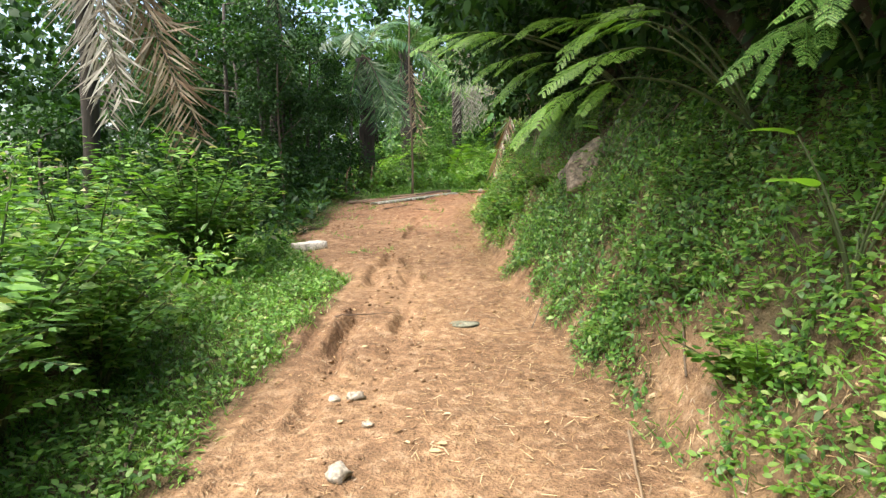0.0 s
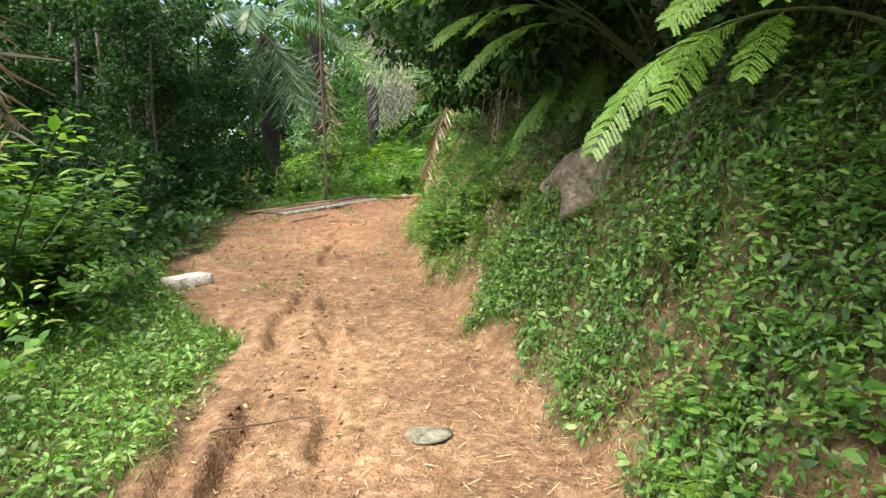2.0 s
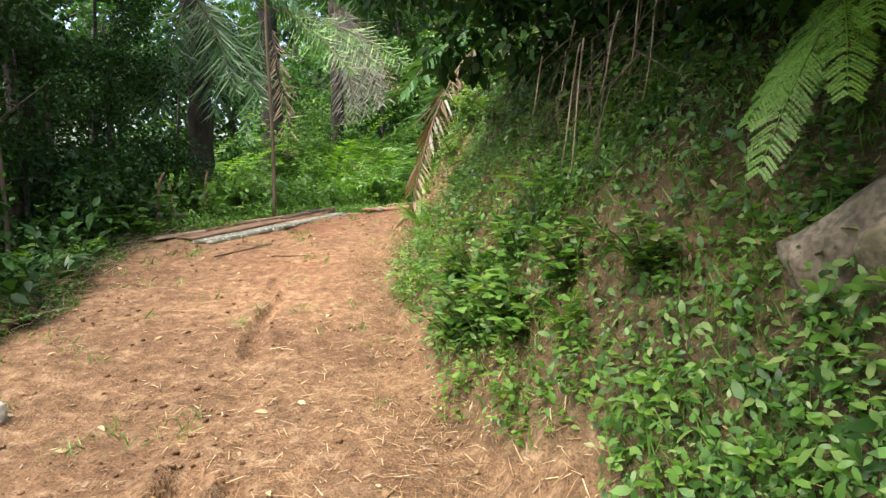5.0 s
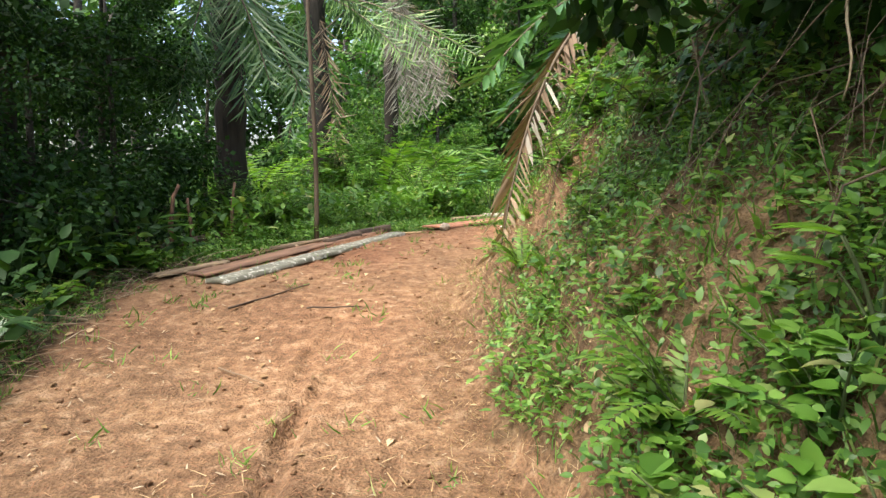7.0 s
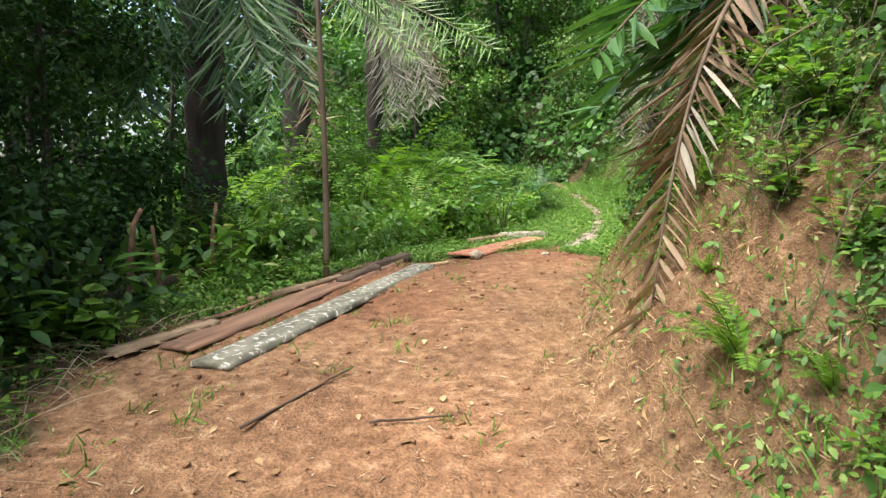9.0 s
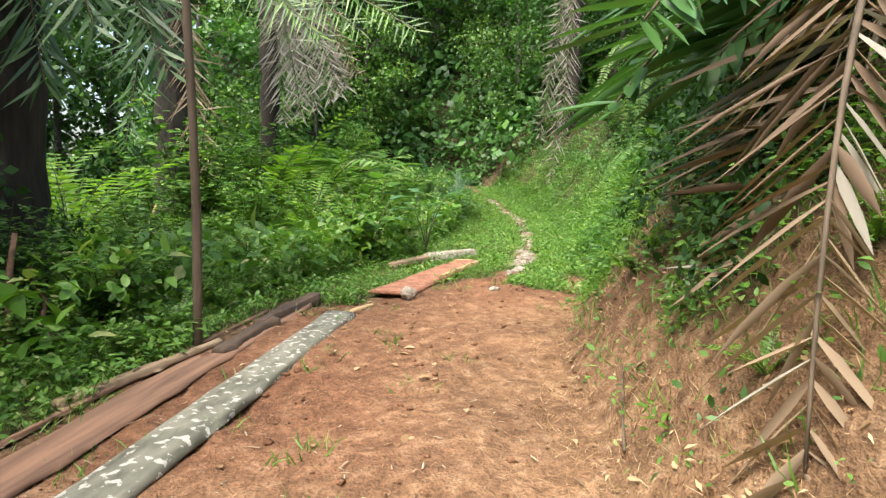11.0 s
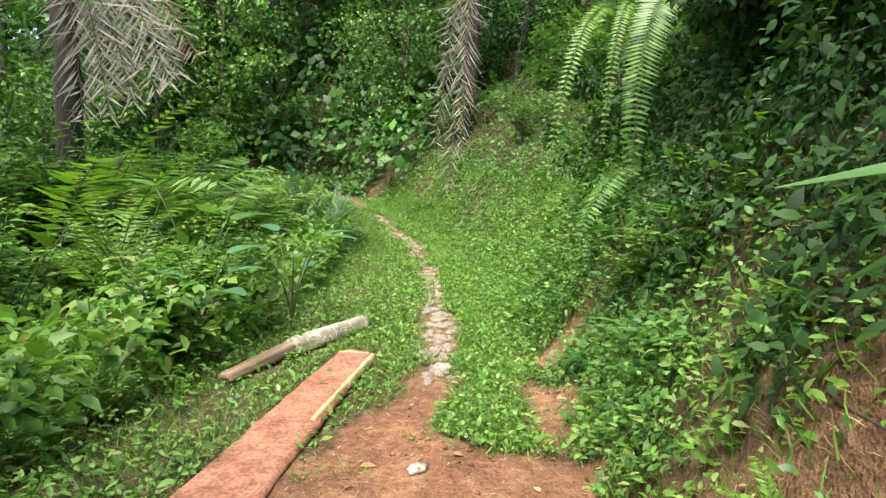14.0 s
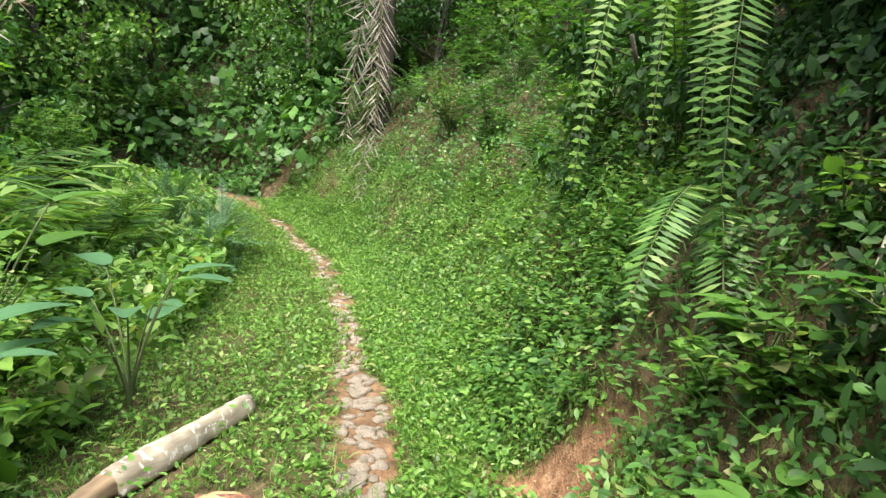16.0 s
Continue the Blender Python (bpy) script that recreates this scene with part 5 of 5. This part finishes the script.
def rock_form():
    """A rounded rock face, cut flat and notched below, that tapers up into the bank."""
    V, F = boulder(.32, .55, .60, 3, .30, 38, 54)
    low = np.clip(-V[:, 2] / .5, 0, 1)
    V[:, 2] += .16 * low * np.abs(np.sin(7.5 * V[:, 1] + .6))
    high = np.clip(V[:, 2] / .5, 0, 1)
    V[:, 0] += .26 * high ** 1.4
    V[:, 1] = V[:, 1] * (1 - .35 * high) - .22 * high
    V[:, 0] += .035 * vnoise(V[:, 1], V[:, 2], .16, 61) + .018 * vnoise(V[:, 1], V[:, 2], .06, 62)
    return V, F


rock = piece("rock", rock_form(), M_ROCK, None, "", True)
rock.matrix_basis = pose(1.62, 6.88, 1.66, 0, 12, 6)
tagged(rock, "grey-brown rock bulging from the earth bank", "rock")


def pebble(name, x, y, size, flat, seed, label, mat=M_STONE, sink=.3):
    ob = piece(name, boulder(size, size * .8, size * flat, seed, .3, 10, 14), mat, None, "", True)
    ob.matrix_basis = pose(x, y, float(ground_z(x, y)) + size * flat * (1 - 2 * sink), 0, 0, seed * 77)
    return tagged(ob, label, "stone", "loose stones")


pebble("stone", -.5, 2.96, .07, .6, 11, "rounded pale stone half sunk in the path", M_PALE)
pebble("stone", -.55, 3.96, .06, .5, 12, "small pale stone on the path", M_PALE)
pebble("stone", -.68, 3.93, .045, .5, 13, "small pale stone on the path", M_PALE)
pebble("stone", -.42, 3.5, .04, .5, 14, "small tan stone on the path")
pebble("flat_stone", .17, 5.58, .16, .10, 19, "flat grey-green mossy stone flush with the path", M_MOSSY, .42)
pebble("stone", .97, 16.91, .10, .6, 15, "grey stone beside the sawn slab", M_STONE, .2)
pebble("stone", 2.88, 18.57, .075, .5, 16, "pale stone at the head of the foot track", M_PALE)
pebble("stone", 1.85, 17.02, .055, .4, 17, "pale flat stone on red earth", M_PALE)
pebble("stone", .45, 17.25, .06, .5, 18, "pale stone at the path's edge", M_PALE)


def bar(length, w0, w1, t0, t1, dome=0.0, n=24, sides=8, ragged=.0, seed=0):
    """A sawn or split timber along y: flat below, domed above, with uneven edges."""
    gen = np.random.default_rng(seed)
    s = np.linspace(0, 1, n)
    w, h = w0 + (w1 - w0) * s, t0 + (t1 - t0) * s
    w = w * (1 + ragged * vnoise(s * length, s * 0, .2, seed)) * (1 + .3 * ragged * gen.normal(size=n))
    a = np.linspace(0, np.pi, sides)
    top = np.stack([np.cos(a), dome * np.sin(a) + (1 - dome) * np.minimum(1, 3 * np.sin(a))], -1)
    ring = np.concatenate([[(1.0, 0)], top, [(-1.0, 0)]])
    ring[1:-1, 1] = np.maximum(ring[1:-1, 1], .12)
    V = np.stack([ring[None, :, 0] * w[:, None] / 2, np.repeat((s * length)[:, None], len(ring), 1), ring[None, :, 1] * h[:, None]], -1)
    V[:, 1:-1, 2] += .0025 * gen.normal(size=(n, len(ring) - 2))
    k = len(ring)
    F = []
    for i in range(n - 1):
        for j in range(k):
            p, q = i * k + j, i * k + (j + 1) % k
            F += [(p, q, p + k), (q, q + k, p + k)]
    V = V.reshape(-1, 3)
    m = len(V)
    V = np.concatenate([V, [(0, 0, t0 * .5), (0, length, t1 * .5)]])
    for j in range(k):
        F += [(m, (j + 1) % k, j), (m + 1, (n - 1) * k + j, (n - 1) * k + (j + 1) % k)]
    return V, np.array(F)


def lay(ob, a, b, lift=0.0):
    """Lay a timber that runs along y from the place a to the place b of the plan."""
    za, zb = float(ground_z(*a)) + lift, float(ground_z(*b)) + lift
    d = Vector((b[0] - a[0], b[1] - a[1], zb - za))
    ob.matrix_basis = Matrix.Translation((*a, za)) @ pose(0, 0, 0, math.degrees(math.atan2(d.z, math.hypot(d.x, d.y))), 0, math.degrees(math.atan2(-d.x, d.y)))
    return ob


def span(a, b):
    return math.hypot(b[0] - a[0], b[1] - a[1])


def timber(name, a, b, w0, w1, t0, t1, dome, mat, label, category, lift=0.0, ragged=.05, seed=1):
    ob = piece(name, bar(span(a, b), w0, w1, t0, t1, dome, 26, 9, ragged, seed), mat)
    return tagged(lay(ob, a, b, lift), label, category, "felled timber")


timber("bark_slab", (-1.40, 13.38), (.28, 16.4), .25, .23, .045, .045, .3, M_LICHEN, "long half-round bark slab with white lichen on red earth", "timber", .0, .05, 3)
timber("plank", (-1.66, 13.75), (.02, 16.75), .26, .21, .022, .02, .1, M_PLANK, "long weathered plank lying on red earth", "plank", .01, .14, 4)
timber("split_slab", (-2.0, 13.66), (-1.5, 14.3), .15, .09, .03, .02, .1, M_PALEWOOD, "pale split slab of wood at the path's edge", "timber", .03, .15, 5)
timber("edge_board", (-1.75, 14.1), (-.25, 16.5), .03, .02, .025, .02, .3, M_PLANK, "long thin offcut edge board beside the plank", "plank", .01, .1, 7)
timber("rotten_log", (-.62, 15.55), (-.25, 16.2), .10, .13, .05, .07, .5, M_DARKWOOD, "rotten brown log with a split end at the drop", "log", -.01, .35, 16)
timber("dark_log", (-.35, 16.08), (.16, 16.92), .09, .11, .07, .10, .15, M_DARKWOOD, "short dark charred log at the path's edge", "log", .0, .15, 8)
timber("split_pole", (-1.35, 14.9), (-.6, 15.75), .10, .05, .045, .03, .35, M_PALEWOOD, "pale split pole in the weeds", "pole", .0, .3, 9)
timber("fallen_log", (2.0, 19.5), (2.98, 20.27), .17, .14, .13, .12, 1, M_PALEBARK, "pale rounded log in the grass", "log", .03, .22, 10)
timber("bark_strip", (1.35, 18.9), (2.08, 19.6), .10, .15, .06, .09, .7, M_PALEWOOD, "brown split bark lying in the grass", "timber", .04, .15, 11)
timber("board", (-2.45, 9.5), (-2.25, 11.0), .10, .08, .05, .04, .2, M_PLANK, "brown board along the edge of the path", "plank", .01, .12, 12)
timber("chip_board", (.35, 16.45), (.62, 16.78), .07, .03, .02, .02, .3, M_FRESH, "fresh splintered wood chip on red earth", "wood chip", .005, .2, 13)
timber("pole", (-2.9, 14.6), (-1.6, 16.3), .10, .07, .09, .07, 1, M_DARKWOOD, "old dark pole leaning in the weeds", "pole", .15, .05, 14)


def sawn_slab():
    a, b = (.82, 16.98), (2.38, 19.05)
    L = span(a, b)
    t = lay(thing("sawn_slab", 0, 0, 0, "sawn slab covered in red sawdust with a fresh edge", "timber", "felled timber"), a, b, .045)
    piece("board", bar(L, .40, .27, .025, .06, .1, 26, 9, .03, 21), M_SAWDUST, t)
    e = piece("fresh_edge", bar(L * .55, .03, .03, .045, .06, .0, 26, 7, .35, 22), M_FRESH, t, "pale fresh-cut edge")
    e.matrix_basis = pose(.128, L * .43, .002, 0, 0, -.9)
    tip = piece("fresh_tip", bar(.10, .27, .13, .062, .05, .1, 8, 7, .1, 23), M_FRESH, t, "pale sawn tip")
    tip.matrix_basis = pose(0, L - .06, .003)


sawn_slab()
for p, q, r in (((5.5, 17.9, 3.9), (4.5, 17.45, 3.2), .022), ((5.3, 17.7, 3.8), (4.45, 17.4, 3.1), .014), ((3.95, 16.9, 2.82), (3.6, 17.0, 2.3), .012), ((4.0, 16.95, 2.75), (3.66, 17.1, 2.2), .01), ((4.3, 17.3, 3.2), (3.9, 17.2, 2.62), .008), ((4.1, 17.0, 2.85), (3.7, 17.25, 2.5), .008)):
    dead_stalk(p, q, r, "bleached dead stalk leaning on the bank", M_PALEWOOD)
for x, y, h, dx, r in ((-2.3, 15.0, .9, .15, .035), (-2.05, 15.3, .7, -.1, .03), (-1.75, 15.7, .85, .05, .03), (-1.5, 16.0, .6, -.2, .025), (-2.6, 14.7, .6, .2, .028)):
    z = float(ground_z(x, y)) - .1
    dead_stalk((x, y, z), (x + dx, y + .1, z + h), r, "brown dead palm stub at the thicket's edge", M_PLANK)
M_WHITE = stone_material("pale_concrete", (.32, .285, .225), (.60, .55, .47), 5)
block = piece("stone_block", bar(.42, .30, .26, .13, .11, .15, 10, 9, .08, 31), M_WHITE)
tagged(lay(block, (-2.0, 8.85), (-1.72, 9.15), -.02), "pale broken concrete block at the path's edge", "block")


def stick(a, b, r, mat, label, seed):
    L = span(a, b)
    s = np.linspace(0, 1, 9)
    g = np.random.default_rng(seed)
    p = np.stack([.005 * L * np.cumsum(g.normal(size=9)) * .6, s * L, .004 * g.normal(size=9)], 1)
    ob = piece("stick", tube(p, np.linspace(r, r * .55, 9), 6), mat, None, "", True)
    return tagged(lay(ob, a, b, r + .02), label, "stick", "fallen sticks")


stick((-1.15, 12.62), (-.62, 13.28), 0.0096, M_DARKWOOD, "long dark stick lying on the path", 1)
stick((-.58, 12.6), (-.18, 12.63), 0.0078, M_DARKWOOD, "short dark stick lying across the path", 2)
stick((1.02, 3.42), (.88, 2.75), 0.0102, M_PALEWOOD, "pale stripped stick at the bank's foot", 3)
stick((-1.75, 3.57), (-1.48, 2.85), 0.0132, M_TWIG, "grey stick in the grass beside the path", 4)
stick((1.35, 3.5), (1.5, 4.05), 0.0072, M_TWIG, "thin brown stick on the bank's foot", 5)
stick((.75, 5.4), (1.05, 6.1), 0.0060, M_TWIG, "thin brown stick at the bank's foot", 6)
stick((2.2, 15.85), (2.5, 16.45), 0.0084, M_TWIG, "thin stick on the red cut bank", 7)
stick((2.05, 15.6), (2.2, 16.1), 0.0072, M_TWIG, "thin stick on the red cut bank", 8)
stick((3.3, 17.4), (3.55, 17.15), 0.0072, M_PALEWOOD, "pale stick by the red earth", 9)
stick((2.3, 15.4), (2.05, 15.0), 0.0072, M_DARKWOOD, "short dark twig on the bank", 10)
stick((-.95, 5.6), (-.45, 5.75), 0.0060, M_DARKWOOD, "dark twig across the rut", 11)
stick((-1.1, 2.5), (-.4, 2.62), 0.0078, M_DARKWOOD, "dark stick lying across the path", 12)
stick((-1.0, 11.6), (-.7, 11.35), 0.0060, M_PALEWOOD, "short pale stick on the path", 13)
stick((-2.3, 12.0), (-1.9, 12.1), 0.0060, M_PALEWOOD, "pale stick at the path's edge", 14)
stick((.95, 13.7), (1.35, 14.3), 0.0078, M_TWIG, "brown stick on the bank's foot", 15)


def litter(name, x, y, size, mat, label, tpl=CHIP, wide=None, kind="litter"):
    N = slope_up(x, y)
    P = np.stack([x, y, ground_z(x, y) + .006], -1) + N * .008 * rng.random((len(x), 1))
    D = rng.normal(size=(len(x), 3))
    D -= N * (D * N).sum(1, keepdims=True) * .93
    tagged(piece(name, strew(tpl, P, D, N + .22 * rng.normal(size=N.shape), size * rng.uniform(.35, 1.4, len(x)), wide), mat), label, kind, kind="stuff")


def path_places(n, y0, y1, f0, f1, power=1.0):
    y = rng.uniform(y0, y1, n)
    f = f0 + (f1 - f0) * rng.random(n) ** power
    return XL(y) + f * (XR(y) - XL(y)), y


litter("straw", *path_places(3000, 1.5, 10.5, 1.12, .45, 1.5), .09, M_STRAW, "dry straw and bark shreds strewn along the bank's foot", CHIP, .2)
litter("wood_shavings", *path_places(15000, 8.0, 18.4, .0, 1.08), .042, M_SHAVING, "reddish wood shavings strewn over the path", CHIP, .2)
litter("earth_fibres", *path_places(11000, 1.8, 9.5, .12, 1.05), .04, M_FIBRE, "orange-brown plant fibres trodden into the path", CHIP, .2)
litter("bark_shreds", *path_places(700, 3.5, 9.0, .6, 1.08), .12, M_BROWN, "dark bark shreds and twigs along the bank's foot", CHIP, .13)
litter("fallen_leaves", *path_places(320, 1.5, 18.6, .0, 1.1), .06, M_STRAW, "dry fallen leaves on the path", LEAF)
litter("dark_scraps", *path_places(1700, 1.5, 18.6, .05, 1.1), .05, M_DRY, "dark bark scraps trodden into the path", CHIP, .6)
litter("fine_chips", *path_places(4200, 1.5, 18.6, .0, 1.1), .022, M_DRY, "fine brown crumbs and chips on the path", CHIP, .9)
litter("leaf_bits", *path_places(800, 1.5, 9.5, .0, 1.05), .04, M_STRAW, "pale leaf bits on the trodden earth", CHIP, .5)


def clods():
    base = boulder(1, 1, .6, 41, .45, 4, 5)
    x, y = path_places(4500, 2.0, 18.2, .0, 1.15)
    near = .7 * np.exp(-((x + .6) / .35) ** 2) * (y < 10) + .25 * (y > 8)
    ok = rng.random(len(x)) < .15 + near
    x, y = x[ok], y[ok]
    P = np.stack([x, y, ground_z(x, y) + .004], -1)
    D = rng.normal(size=(len(x), 3)) * np.array((1, 1, .1))
    V, F = strew(base, P, D, np.tile((0, 0, 1.0), (len(x), 1)), rng.gamma(2.0, .0045, len(x)).clip(.003, .024))
    me = tri_mesh("earth_clods", V, F, True)
    me.materials.append(SOIL)
    for key, val in (("bare", np.ones(len(V))), ("red", RED(V[:, 1]))):
        me.attributes.new(key, "FLOAT", "POINT").data.foreach_set("value", val.astype(np.float32))
    tagged(new("earth_clods", me), "crumbled clods of earth on the path", "clods", kind="stuff")


clods()


def track_stones():
    """Flat stones set in the foot track, each its own piece."""
    meshes = []
    for k in range(6):
        me = tri_mesh("stone", *boulder(1, .72, .35, 50 + k, .35, 7, 9), True)
        me.materials.append(M_STONE)
        meshes.append(me)
    floor = bpy.data.objects["ground"]
    gen = np.random.default_rng(9)
    for i in range(290):
        y = 18.3 + 10.5 * gen.random() ** 1.25
        x = float(XT(y)) + gen.normal() * .1
        s = gen.uniform(.028, .075)
        ob = new("stone", meshes[i % 6])
        ob.parent = floor
        ob.matrix_basis = pose(x, y, float(ground_z(x, y)) + .004, 0, 0, gen.uniform(0, 360)) @ Matrix.Diagonal((s, s, s, 1))


track_stones()
